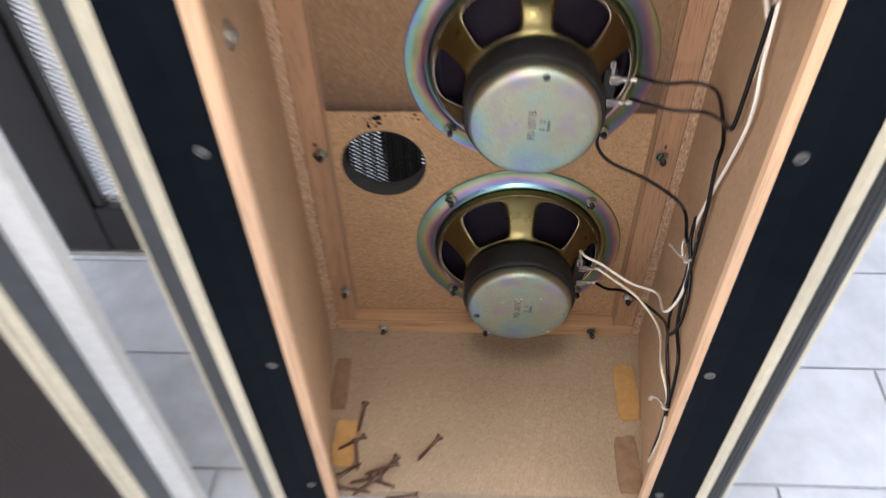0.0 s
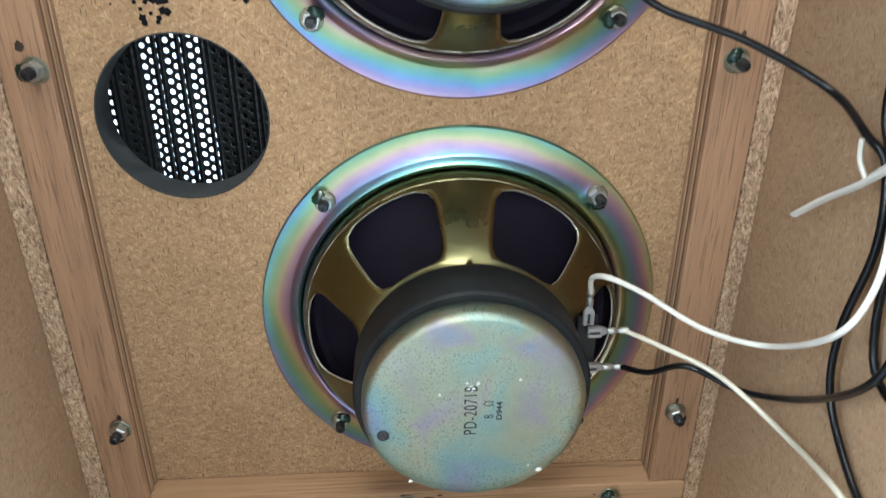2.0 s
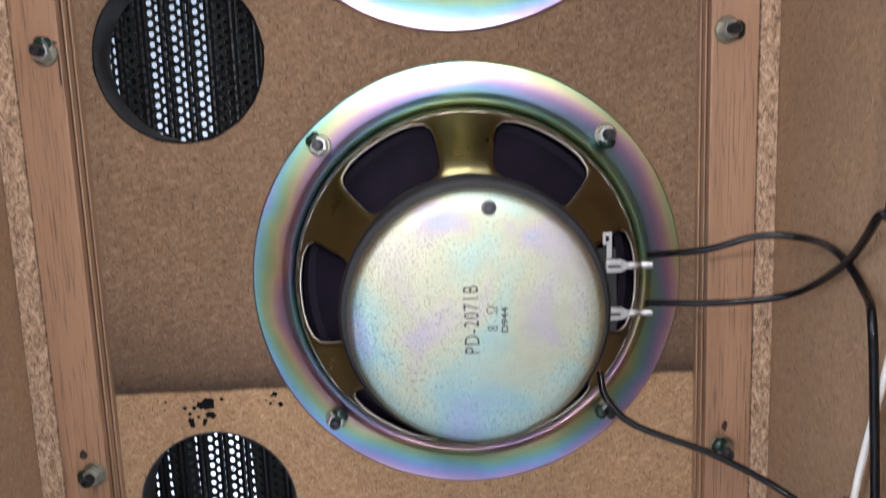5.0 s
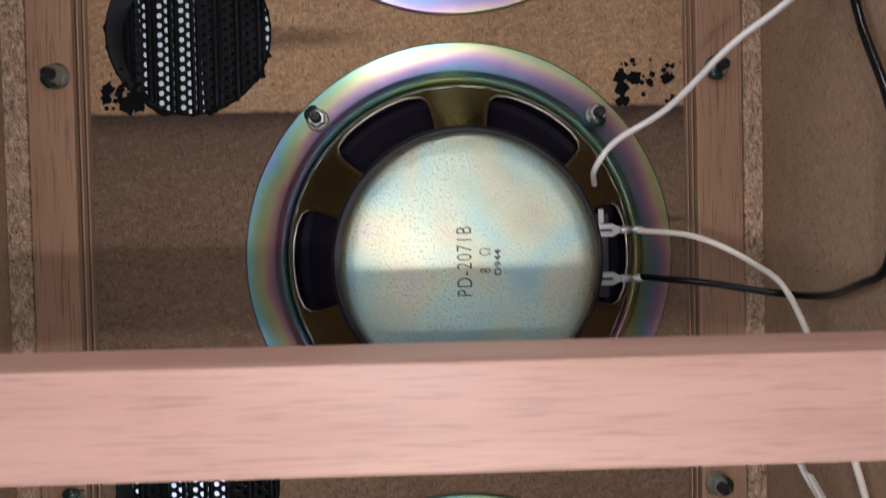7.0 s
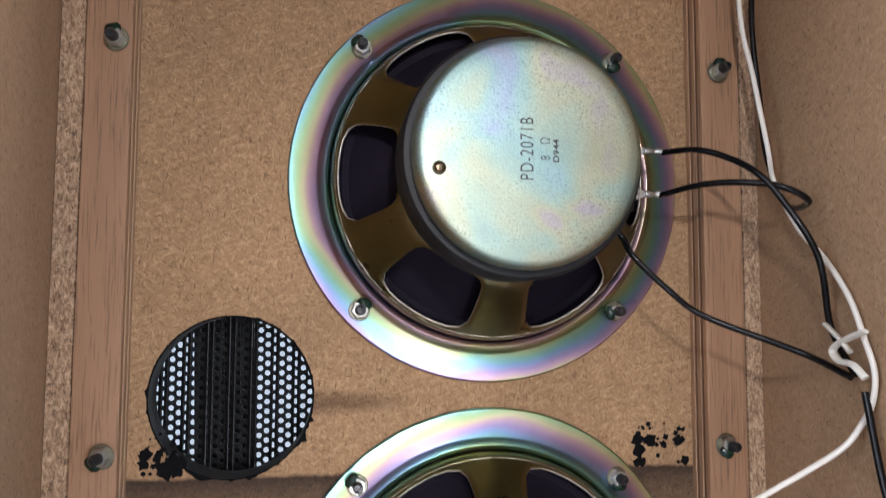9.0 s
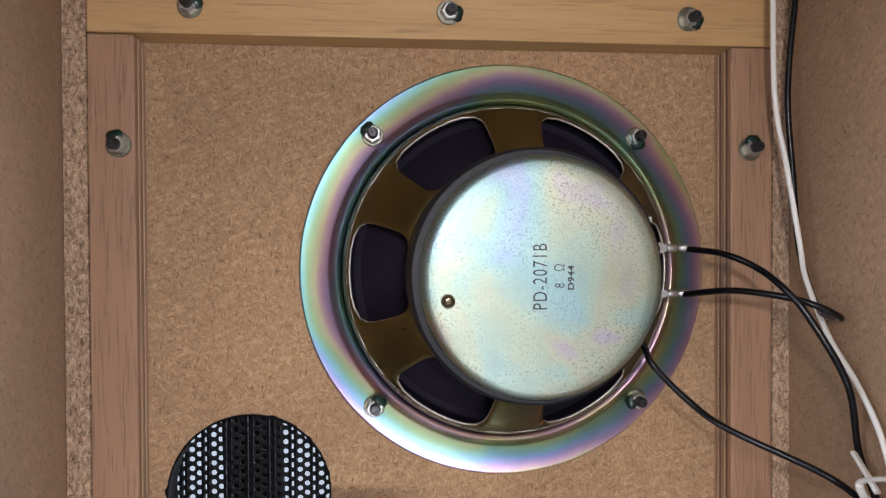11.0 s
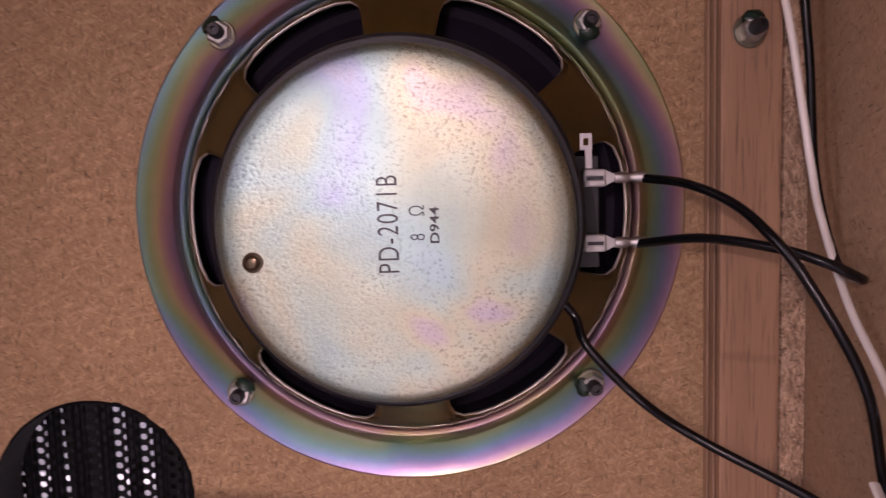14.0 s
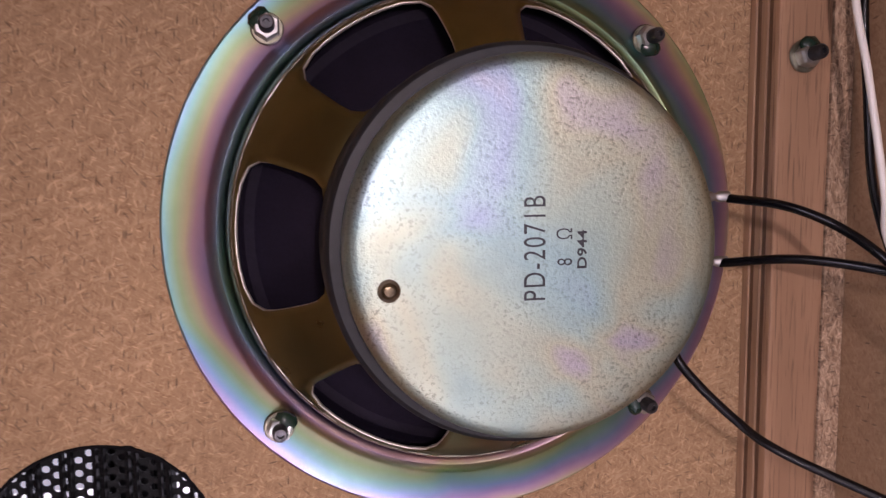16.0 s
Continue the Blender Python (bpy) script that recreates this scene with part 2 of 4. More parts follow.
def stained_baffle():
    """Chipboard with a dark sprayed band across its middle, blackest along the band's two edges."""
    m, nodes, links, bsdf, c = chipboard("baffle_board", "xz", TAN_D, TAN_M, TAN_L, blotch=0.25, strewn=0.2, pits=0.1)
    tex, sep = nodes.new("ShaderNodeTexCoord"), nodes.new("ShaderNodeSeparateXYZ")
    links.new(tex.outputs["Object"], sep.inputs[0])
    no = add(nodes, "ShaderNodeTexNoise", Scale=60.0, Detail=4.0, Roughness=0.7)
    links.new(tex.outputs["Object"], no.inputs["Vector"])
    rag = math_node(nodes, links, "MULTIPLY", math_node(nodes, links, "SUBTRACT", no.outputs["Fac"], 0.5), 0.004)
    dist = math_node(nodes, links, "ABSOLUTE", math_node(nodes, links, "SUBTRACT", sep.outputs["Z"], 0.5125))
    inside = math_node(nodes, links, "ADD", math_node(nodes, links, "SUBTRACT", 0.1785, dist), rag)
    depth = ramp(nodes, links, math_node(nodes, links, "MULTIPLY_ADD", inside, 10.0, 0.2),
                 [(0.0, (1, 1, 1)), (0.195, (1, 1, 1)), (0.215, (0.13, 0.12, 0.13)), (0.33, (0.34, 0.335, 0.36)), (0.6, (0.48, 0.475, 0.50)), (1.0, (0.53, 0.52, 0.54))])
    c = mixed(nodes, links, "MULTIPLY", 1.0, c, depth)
    # a faint sooty smear beside the top port
    dz = math_node(nodes, links, "MULTIPLY", math_node(nodes, links, "SUBTRACT", sep.outputs["Z"], 0.727), 160.0)
    dx = math_node(nodes, links, "MULTIPLY", math_node(nodes, links, "SUBTRACT", sep.outputs["X"], -0.085), 22.0)
    rr = math_node(nodes, links, "ADD", math_node(nodes, links, "MULTIPLY", dz, dz), math_node(nodes, links, "MULTIPLY", dx, dx))
    smear = ramp(nodes, links, math_node(nodes, links, "ADD", math_node(nodes, links, "MULTIPLY", rr, 0.6), math_node(nodes, links, "MULTIPLY", no.outputs["Fac"], 0.3)),
                 [(0.1, (0.45, 0.43, 0.42)), (0.9, (1, 1, 1))])
    c = mixed(nodes, links, "MULTIPLY", 1.0, c, smear)
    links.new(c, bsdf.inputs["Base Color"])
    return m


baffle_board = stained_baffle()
batten_wood = wood("batten_wood", "z", (0.30, 0.168, 0.095), (0.395, 0.228, 0.132), pores=0.6, pore=(0.0011, 0.024))
rail_wood = wood("rail_wood", "x", (0.36, 0.21, 0.115), (0.47, 0.29, 0.16))
bar_wood = wood("bar_wood", "x", (0.35, 0.182, 0.128), (0.45, 0.26, 0.19), rough=0.45, pores=0.4, pore=(0.0007, 0.02))
top_wood = wood("top_wood", "x", (0.46, 0.27, 0.10), (0.56, 0.35, 0.15), pores=0.35, pore=(0.0012, 0.03))
ply_edge = wood("ply_edge", "z", (0.32, 0.19, 0.11), (0.41, 0.255, 0.155), pores=0.3)
ply_dark = wood("ply_dark", "z", (0.13, 0.07, 0.04), (0.19, 0.105, 0.06), pores=0.3)
lip_wood = wood("lip_wood", "z", (0.50, 0.30, 0.17), (0.62, 0.40, 0.25))
black_vinyl = plain("black_vinyl", (0.003, 0.0048, 0.008), 0.6, grain=700, amount=0.3, bump=0.25)
dark_vinyl = plain("dark_vinyl", (0.028, 0.032, 0.034), 0.45, grain=500, amount=0.3, bump=0.2)
black_vinyl.node_tree.nodes["Principled BSDF"].inputs["Specular IOR Level"].default_value = 0.05
brown_vinyl = plain("brown_vinyl", (0.022, 0.014, 0.012), 0.5, grain=500, amount=0.3, bump=0.2)
cream = plain("cream_piping", (0.56, 0.51, 0.38), 0.4, grain=120, amount=0.12)
grey_trim = plain("grey_trim", (0.50, 0.51, 0.50), 0.45, grain=120, amount=0.1)
flange_zinc = passivated("flange_zinc", HUES, (0.36, 0.42, 0.41), 0.16, 1.0, 1.2, 0.28, 0.06, patches=11.0, metal=1.0, rings=52.0)
basket_zinc = passivated("basket_zinc", [(0.0, (0.30, 0.26, 0.12)), (0.4, (0.22, 0.215, 0.10)), (0.7, (0.30, 0.23, 0.12)), (1.0, (0.25, 0.25, 0.135))], (0.15, 0.123, 0.058), 0.45, 1.0, 0.8, 0.26, 0.05, metal=1.0)
plate_zinc = passivated("plate_zinc", [(0.0, (0.35, 0.44, 0.36)), (0.22, (0.44, 0.42, 0.28)), (0.38, (0.42, 0.35, 0.39)), (0.56, (0.28, 0.35, 0.50)), (0.8, (0.27, 0.42, 0.42)), (1.0, (0.35, 0.44, 0.36))], (0.35, 0.43, 0.39), 0.25, 0.0, 2.1, 0.40, 0.55, patches=22.0, metal=1.0, fineness=1000.0, speckle=0.6)
edge_zinc = plain("edge_zinc", (0.62, 0.58, 0.50), 0.45, 0.7, grain=300, amount=0.15)
ferrite = plain("ferrite", (0.010, 0.011, 0.013), 0.5, grain=200, amount=0.35, bump=0.15)
ferrite.node_tree.nodes["Principled BSDF"].inputs["Specular IOR Level"].default_value = 0.3
cone_paper = dull = plain("cone_paper", (0.011, 0.0085, 0.0165), 0.7, grain=800, amount=0.25, bump=0.2)
dull.node_tree.nodes["Principled BSDF"].inputs["Specular IOR Level"].default_value = 0.12
bright_zinc = plain("bright_zinc", (0.50, 0.51, 0.49), 0.4, 1.0, grain=400, amount=0.15)
stud_steel = plain("stud_steel", (0.05, 0.05, 0.055), 0.35, 0.7, grain=600, amount=0.3)
rivet_brass = plain("rivet_brass", (0.13, 0.10, 0.065), 0.3, 1.0, grain=500, amount=0.3)
cup_steel = plain("cup_steel", (0.16, 0.16, 0.15), 0.45, 0.9, grain=400, amount=0.3)
gold_washer = plain("gold_washer", (0.26, 0.25, 0.19), 0.45, 0.9, grain=300, amount=0.25)
rust_screw = plain("rust_screw", (0.10, 0.055, 0.04), 0.6, 0.3, grain=700, amount=0.5, bump=0.4)
locking_paint = plain("locking_paint", (0.008, 0.026, 0.018), 0.2, grain=300, amount=0.3)
tinned = plain("tinned_lug", (0.46, 0.46, 0.45), 0.48, 1.0, grain=300, amount=0.15)
white_pvc = plain("white_pvc", (0.74, 0.70, 0.63), 0.35, grain=60, amount=0.07)
aged_pvc = plain("aged_pvc", (0.66, 0.60, 0.48), 0.35, grain=60, amount=0.1)
black_pvc = plain("black_pvc", (0.004, 0.004, 0.005), 0.24, grain=100, amount=0.2, bump=0.04)
black_pvc.node_tree.nodes["Principled BSDF"].inputs["Specular IOR Level"].default_value = 0.3
tie_plastic = plain("tie_plastic", (0.66, 0.62, 0.55), 0.4, grain=100, amount=0.1)
flat_black = plain("flat_black", (0.005, 0.005, 0.006), 0.95, grain=500, amount=0.3)
flat_black.node_tree.nodes["Principled BSDF"].inputs["Specular IOR Level"].default_value = 0.15
black_paint = plain("black_paint", (0.008, 0.008, 0.010), 0.45, grain=500, amount=0.3)
ink = plain("ink", (0.012, 0.012, 0.016), 0.5, grain=900, amount=0.3)
glue = plain("glue_patch", (0.40, 0.23, 0.085), 0.45, grain=90, amount=0.25, bump=0.3)
felt_brown = plain("felt_brown", (0.20, 0.12, 0.07), 0.8, grain=120, amount=0.25, bump=0.3)
felt_dark = plain("dark_stain", (0.035, 0.018, 0.010), 0.7, grain=400, amount=0.4)
scuff_white = plain("scuff_white", (0.72, 0.72, 0.68), 0.6, grain=300, amount=0.1)
grille_steel = plain("grille_steel", (0.003, 0.003, 0.0035), 0.7, 0.0, grain=300, amount=0.2)
mesh_grey = plain("mesh_grey", (0.011, 0.012, 0.013), 0.6, 0.0, grain=900, amount=0.3)
for dim in (mesh_grey, grille_steel):
    dim.node_tree.nodes["Principled BSDF"].inputs["Specular IOR Level"].default_value = 0.1
port_grey = plain("port_grey", (0.030, 0.031, 0.032), 0.7, 0.0, grain=500, amount=0.3)
pale_mesh = plain("pale_mesh", (0.60, 0.62, 0.64), 0.3, 0.8, grain=200, amount=0.1)
tile_glaze = plain("tile_glaze", (0.47, 0.52, 0.59), 0.22, grain=22, amount=0.16, bump=0.05)
grout = plain("grout", (0.36, 0.38, 0.40), 0.8, grain=90, amount=0.2)
wall_paint = plain("wall_paint", (0.68, 0.68, 0.66), 0.7, grain=14, amount=0.06)
backdrop_glow, bn, bl, bp = material("backdrop_glow")
bp.inputs["Base Color"].default_value = (0.8, 0.85, 0.9, 1)
bp.inputs["Emission Color"].default_value = (0.82, 0.92, 1.0, 1)
bp.inputs["Emission Strength"].default_value = 0.36

# Glow for the diffuser of the added ceiling panel.
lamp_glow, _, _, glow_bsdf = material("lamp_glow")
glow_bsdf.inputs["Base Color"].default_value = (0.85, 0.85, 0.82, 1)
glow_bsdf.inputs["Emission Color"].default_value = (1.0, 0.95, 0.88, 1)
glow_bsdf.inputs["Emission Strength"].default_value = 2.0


# ---- builders ----
def mesh_of(name, bm, mat, smooth=False):
    me = bpy.data.meshes.new(name)
    bmesh.ops.recalc_face_normals(bm, faces=bm.faces)
    bm.to_mesh(me)
    bm.free()
    me.materials.append(mat)
    if smooth:
        me.polygons.foreach_set("use_smooth", [True] * len(me.polygons))
        me.set_sharp_from_angle(angle=radians(38))
    return me


def part(name, bm, mat, parent=None, label="", smooth=False, m=None):
    ob = new(name, mesh_of(name, bm, mat, smooth))
    ob.parent = parent
    if m is not None:
        ob.matrix_basis = m
    return tagged(ob, label)


def thing(name, label, category, m=None, group="", kind=""):
    ob = new(name)
    ob.empty_display_size = 0.05
    if m is not None:
        ob.matrix_basis = m
    return tagged(ob, label, category, group, kind)


def box(x0, x1, y0, y1, z0, z1, bevel=0.0, bm=None):
    own = bm or bmesh.new()
    made = bmesh.ops.create_cube(own, size=1)["verts"]
    for v in made:
        v.co = Vector((x0 + (v.co.x + 0.5) * (x1 - x0), y0 + (v.co.y + 0.5) * (y1 - y0), z0 + (v.co.z + 0.5) * (z1 - z0)))
    if bevel:
        bmesh.ops.bevel(own, geom=list({e for v in made for e in v.link_edges}), offset=bevel, segments=2, affect="EDGES", profile=0.6)
    return own


def prism(outline, z0, z1, bevel=0.0):
    """An outline in plan, drawn up from z0 to z1."""
    bm = bmesh.new()
    face = bm.faces.new([bm.verts.new((x, y, z0)) for x, y in outline])
    top = bmesh.ops.extrude_face_region(bm, geom=[face])["geom"]
    bmesh.ops.translate(bm, verts=[g for g in top if isinstance(g, bmesh.types.BMVert)], vec=(0, 0, z1 - z0))
    if bevel:
        bmesh.ops.bevel(bm, geom=list(bm.edges), offset=bevel, segments=2, affect="EDGES")
    return bm


def lathe(profile, n=72, bm=None):
    """Turns (radius, height) pairs round z; closes at the axis where a radius is 0."""
    bm = bm or bmesh.new()
    rings = []
    for r, h in profile:
        if r == 0:
            rings.append([bm.verts.new((0, 0, h))])
        else:
            rings.append([bm.verts.new((r * math.cos(2 * math.pi * k / n), r * math.sin(2 * math.pi * k / n), h)) for k in range(n)])
    for a, b in zip(rings, rings[1:]):
        for k in range(n):
            q = (k + 1) % n
            loop = [a[k % len(a)], a[q % len(a)], b[q % len(b)], b[k % len(b)]]
            loop = list(dict.fromkeys(loop))
            if len(loop) > 2:
                bm.faces.new(loop)
    return bm


def smooth_path(points, steps=8):
    p = [Vector(q) for q in points]
    p = [2 * p[0] - p[1]] + p + [2 * p[-1] - p[-2]]
    out = []
    for i in range(1, len(p) - 2):
        for s in range(steps):
            t = s / steps
            out.append(0.5 * (2 * p[i] + (p[i + 1] - p[i - 1]) * t + (2 * p[i - 1] - 5 * p[i] + 4 * p[i + 1] - p[i + 2]) * t * t
                              + (3 * p[i] - p[i - 1] - 3 * p[i + 1] + p[i + 2]) * t ** 3))
    return out + [p[-2]]


def tube(points, radius, sides=10, steps=8, flat=1.0, bm=None):
    path = smooth_path(points, steps)
    bm = bm or bmesh.new()
    rings, up = [], Vector((0.3, 0.5, 0.8)).normalized()
    for i, c in enumerate(path):
        d = (path[min(i + 1, len(path) - 1)] - path[max(i - 1, 0)]).normalized()
        u = (up - d * up.dot(d)).normalized()
        w, up = d.cross(u), u
        rings.append([bm.verts.new(c + radius * (math.cos(2 * math.pi * k / sides) * u + flat * math.sin(2 * math.pi * k / sides) * w)) for k in range(sides)])
    for a, b in zip(rings, rings[1:]):
        for k in range(sides):
            bm.faces.new((a[k], a[(k + 1) % sides], b[(k + 1) % sides], b[k]))
    bm.faces.new(rings[0][::-1])
    bm.faces.new(rings[-1])
    return bm


def plate_with_holes(outer, circles, thick, n=64):
    """A flat plate in x and y, thick along z, with round holes; returns a bmesh."""
    cu = bpy.data.curves.new("plate", "CURVE")
    cu.dimensions, cu.fill_mode, cu.extrude = "2D", "BOTH", thick / 2
    loops = [outer] + [[(cx + r * math.cos(2 * math.pi * k / n), cy + r * math.sin(2 * math.pi * k / n)) for k in range(n)] for cx, cy, r in circles]
    for loop in loops:
        sp = cu.splines.new("POLY")
        sp.points.add(len(loop) - 1)
        for q, (x, y) in zip(sp.points, loop):
            q.co = (x, y, 0, 1)
        sp.use_cyclic_u = True
    ob = new("plate", cu)
    me = bpy.data.meshes.new_from_object(ob.evaluated_get(bpy.context.evaluated_depsgraph_get()))
    bm = bmesh.new()
    bm.from_mesh(me)
    bmesh.ops.remove_doubles(bm, verts=bm.verts, dist=0.00001)
    bpy.data.objects.remove(ob)
    bpy.data.curves.remove(cu)
    bpy.data.meshes.remove(me)
    return bm


def perforated(name, x0, x1, z0, z1, wide, high, r, mat, parent, y, label=""):
    """A thin steel sheet with columns of round holes, each column half a step off the last, standing in x and z."""
    verts, faces = [], []
    for i in range(round((x1 - x0) / wide)):
        for j in range(int((z1 - z0) / high)):
            cx, cz, b = x0 + (i + 0.5) * wide, z0 + (j + 0.5 + 0.5 * (i % 2)) * high, len(verts)
            for k in range(12):
                a = math.pi / 6 * k + math.pi / 12
                c, s = math.cos(a), math.sin(a)
                big = max(abs(c), abs(s))
                verts.append((cx + r * c, y, cz + r * s))
                verts.append((cx + c / big * wide / 2, y, cz + s / big * high / 2))
            for k in range(12):
                q = (k + 1) % 12
                faces.append((b + 2 * k, b + 2 * q, b + 2 * q + 1, b + 2 * k + 1))
            for k in (1, 4, 7, 10):
                corner = len(verts)
                p, q = verts[b + 2 * k + 1], verts[b + 2 * ((k + 1) % 12) + 1]
                verts.append((max(p[0], q[0], key=lambda v: abs(v - cx)), y, max(p[2], q[2], key=lambda v: abs(v - cz))))
                faces.append((b + 2 * k + 1, b + 2 * ((k + 1) % 12) + 1, corner))
    me = bpy.data.meshes.new(name)
    me.from_pydata(verts, [], faces)
    me.materials.append(mat)
    ob = new(name, me)
    ob.parent = parent
    so = ob.modifiers.new("thickness", "SOLIDIFY")
    so.thickness = 0.0006
    return tagged(ob, label)


def hexnut(radius, height, z):
    bm = lathe([(0.0, z), (radius, z), (radius, z + height * 0.8), (radius * 0.86, z + height), (0.0, z + height)], 6)
    return bm


# ---- the room ----
RX0, RX1, RY0, RY1, RZ0, RZ1 = -1.7, 1.8, -1.7, 1.7, -0.012, 2.45
setting = dict(kind="structure")
floor = part("floor", box(RX0, RX1, RY0, RY1, RZ0 - 0.10, RZ0 - 0.004), grout)
tagged(floor, "pale glazed tile floor with grey joints", "floor", **setting)
ceiling = part("ceiling", box(RX0, RX1, RY0, RY1, RZ1, RZ1 + 0.1), wall_paint)
tagged(ceiling, "plain painted ceiling", "ceiling", **setting)
# Both side walls get an added opening for a lamp; no window is seen.
for name, x0, x1 in (("wall_west", RX0 - 0.1, RX0), ("wall_east", RX1, RX1 + 0.1)):
    bm = box(x0, x1, RY0, -1.6, RZ0 - 0.1, RZ1 + 0.1)
    box(x0, x1, -0.3, RY1, RZ0 - 0.1, RZ1 + 0.1, bm=bm)
    box(x0, x1, -1.6, -0.3, RZ0 - 0.1, 0.65, bm=bm)
    box(x0, x1, -1.6, -0.3, 1.95, RZ1 + 0.1, bm=bm)
    tagged(part(name, bm, wall_paint), "painted wall with an added opening for a side lamp", "wall", **setting)


def wall_with_window(name, y0, y1, x0, x1, z0, z1):
    bm = box(RX0 - 0.1, x0, y0, y1, RZ0 - 0.1, RZ1 + 0.1)
    box(x1, RX1 + 0.1, y0, y1, RZ0 - 0.1, RZ1 + 0.1, bm=bm)
    box(x0, x1, y0, y1, RZ0 - 0.1, z0, bm=bm)
    box(x0, x1, y0, y1, z1, RZ1 + 0.1, bm=bm)
    return tagged(part(name, bm, wall_paint), "painted wall with a bright opening", "wall", **setting)


tagged(part("wall_south", box(RX0 - 0.1, RX1 + 0.1, RY0 - 0.1, RY0, RZ0 - 0.1, RZ1 + 0.1), wall_paint), "plain painted wall", "wall", **setting)
# The panel is an unseen fixture, added to carry the overhead lamp.
unseen_ceiling_light = thing("unseen_ceiling_light", "unseen square white light panel added on the ceiling", "ceiling light", Matrix.Translation((-0.1, -0.78, RZ1)))
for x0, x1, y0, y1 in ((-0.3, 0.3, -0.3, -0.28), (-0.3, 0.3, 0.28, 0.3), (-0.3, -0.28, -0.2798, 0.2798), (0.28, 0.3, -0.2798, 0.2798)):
    part("frame", box(x0, x1, y0, y1, -0.04, -0.0005, 0.002), grey_trim, unseen_ceiling_light)
part("diffuser", box(-0.2798, 0.2798, -0.2798, 0.2798, -0.034, -0.030), lamp_glow, unseen_ceiling_light, "glowing white diffuser")
wall_with_window("wall_north", RY1, RY1 + 0.1, -1.5, 0.9, 0.05, 0.86)
back = part("backdrop", box(-3.0, 2.4, 2.6, 2.62, -0.6, 2.2), backdrop_glow)
tagged(back, "glowing sheet for the overexposed outside beyond the low opening", "backdrop", **setting)

# ---- the open cabinet ----
ZB, ZT = 0.028, 0.986        # inside of the bottom and top
YF, YB = 0.055, -0.2225      # front and back edges of the sides


def left_in(y):
    return -0.2125 - 0.146 * (y + 0.019)


def right_in(y):
    return 0.150 + 0.1053 * (y + 0.019)


cabinet = thing("speaker_cabinet", "open-backed chipboard column speaker cabinet with black vinyl edges", "speaker cabinet")
WALL = 0.016
part("side_panel", prism([(left_in(YB), YB), (left_in(YF), YF), (left_in(YF) - WALL, YF), (left_in(YB) - WALL, YB + 0.012), (left_in(YB) - 0.0075, YB)], ZB - 0.016, ZT + 0.016), side_board, cabinet, "bare chipboard side panel")
part("side_panel", prism([(right_in(YB), YB), (right_in(YF), YF), (right_in(YF) + WALL, YF), (right_in(YB) + WALL, YB + 0.012), (right_in(YB) + 0.0065, YB)], ZB - 0.016, ZT + 0.016), side_board, cabinet, "bare chipboard side panel")
for z0, z1, name, mat in ((ZB - 0.016, ZB, "bottom_panel", floor_board), (ZT, ZT + 0.016, "top_panel", floor_board)):
    part(name, prism([(left_in(YB + 0.004), YB + 0.004), (left_in(YF) , YF), (right_in(YF), YF), (right_in(YB + 0.004), YB + 0.004)], z0, z1), mat, cabinet)

DRIVERS = [(0.003, 0.160), (0.003, 0.388), (0.003, 0.616), (0.003, 0.844)]
PORTS = [(-0.131, 0.272), (-0.132, 0.502), (-0.130, 0.7305)]
bm = plate_with_holes([(left_in(0) + 0.0005, ZB + 0.0005), (right_in(0) - 0.0005, ZB + 0.0005), (right_in(0) - 0.0005, ZT - 0.0005), (left_in(0) + 0.0005, ZT - 0.0005)],
                      [(x, z, 0.0925) for x, z in DRIVERS] + [(x, z, 0.0408) for x, z in PORTS], 0.018, 96)
bm.transform(pose(0, 0.009, 0, 90, 0, 0))
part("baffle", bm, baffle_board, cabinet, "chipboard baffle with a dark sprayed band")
for x, z in PORTS:
    bm = lathe([(0.0409, 0.0), (0.0409, 0.019), (0.0402, 0.019), (0.0402, 0.0), (0.0409, 0.0)], 72)
    part("port_lining", bm, port_grey, cabinet, "dark painted rim of a round port", True, pose(x, 0.0185, z, 90, 0, 0))

# vertical plywood battens and the raw board edges beside them
BATTEN = 0.019
PLIES = (0.0, 0.0042, 0.0072, 0.0112, 0.0142, BATTEN)
for x0, x1, inner in ((-0.2008, -0.1793, 1), (0.1180, 0.1402, -1)):
    for k, (y0, y1) in enumerate(zip(PLIES, PLIES[1:])):
        shy = (0.0, 0.0006, 0.0001, 0.0007, 0.0)[k]
        a, b = (x0, x1 - shy) if inner > 0 else (x0 + shy, x1)
        face = k == len(PLIES) - 2
        part("batten" if face else "ply", box(a, b, -y1, -y0 - 0.0003, ZB + 0.0195, 0.9585, 0.0007 if face else 0.0002),
             batten_wood if face else (ply_edge if k % 2 == 0 else ply_dark), cabinet, "reddish brown hardwood face of the batten" if face else "")
part("edge_strip", prism([(left_in(-0.0195) + 0.0004, -0.0195), (-0.2012, -0.0195), (-0.2012, -0.0004), (left_in(0) + 0.0004, -0.0004)], ZB + 0.001, ZT - 0.001), raw_edge, cabinet, "raw broken chipboard edge")
part("edge_strip", prism([(right_in(-0.0195) - 0.0004, -0.0195), (0.1406, -0.0195), (0.1406, -0.0004), (right_in(0) - 0.0004, -0.0004)], ZB + 0.001, ZT - 0.001), raw_edge, cabinet, "raw broken chipboard edge")
part("bottom_rail", box(-0.2008, 0.1402, -BATTEN - 0.001, -0.0003, ZB, ZB + 0.019, 0.001), rail_wood, cabinet, "pale wooden rail")
part("top_rail", box(-0.2008, 0.1402, -BATTEN - 0.001, -0.0003, 0.959, ZT - 0.0003, 0.001), top_wood, cabinet, "yellowish wooden rail")
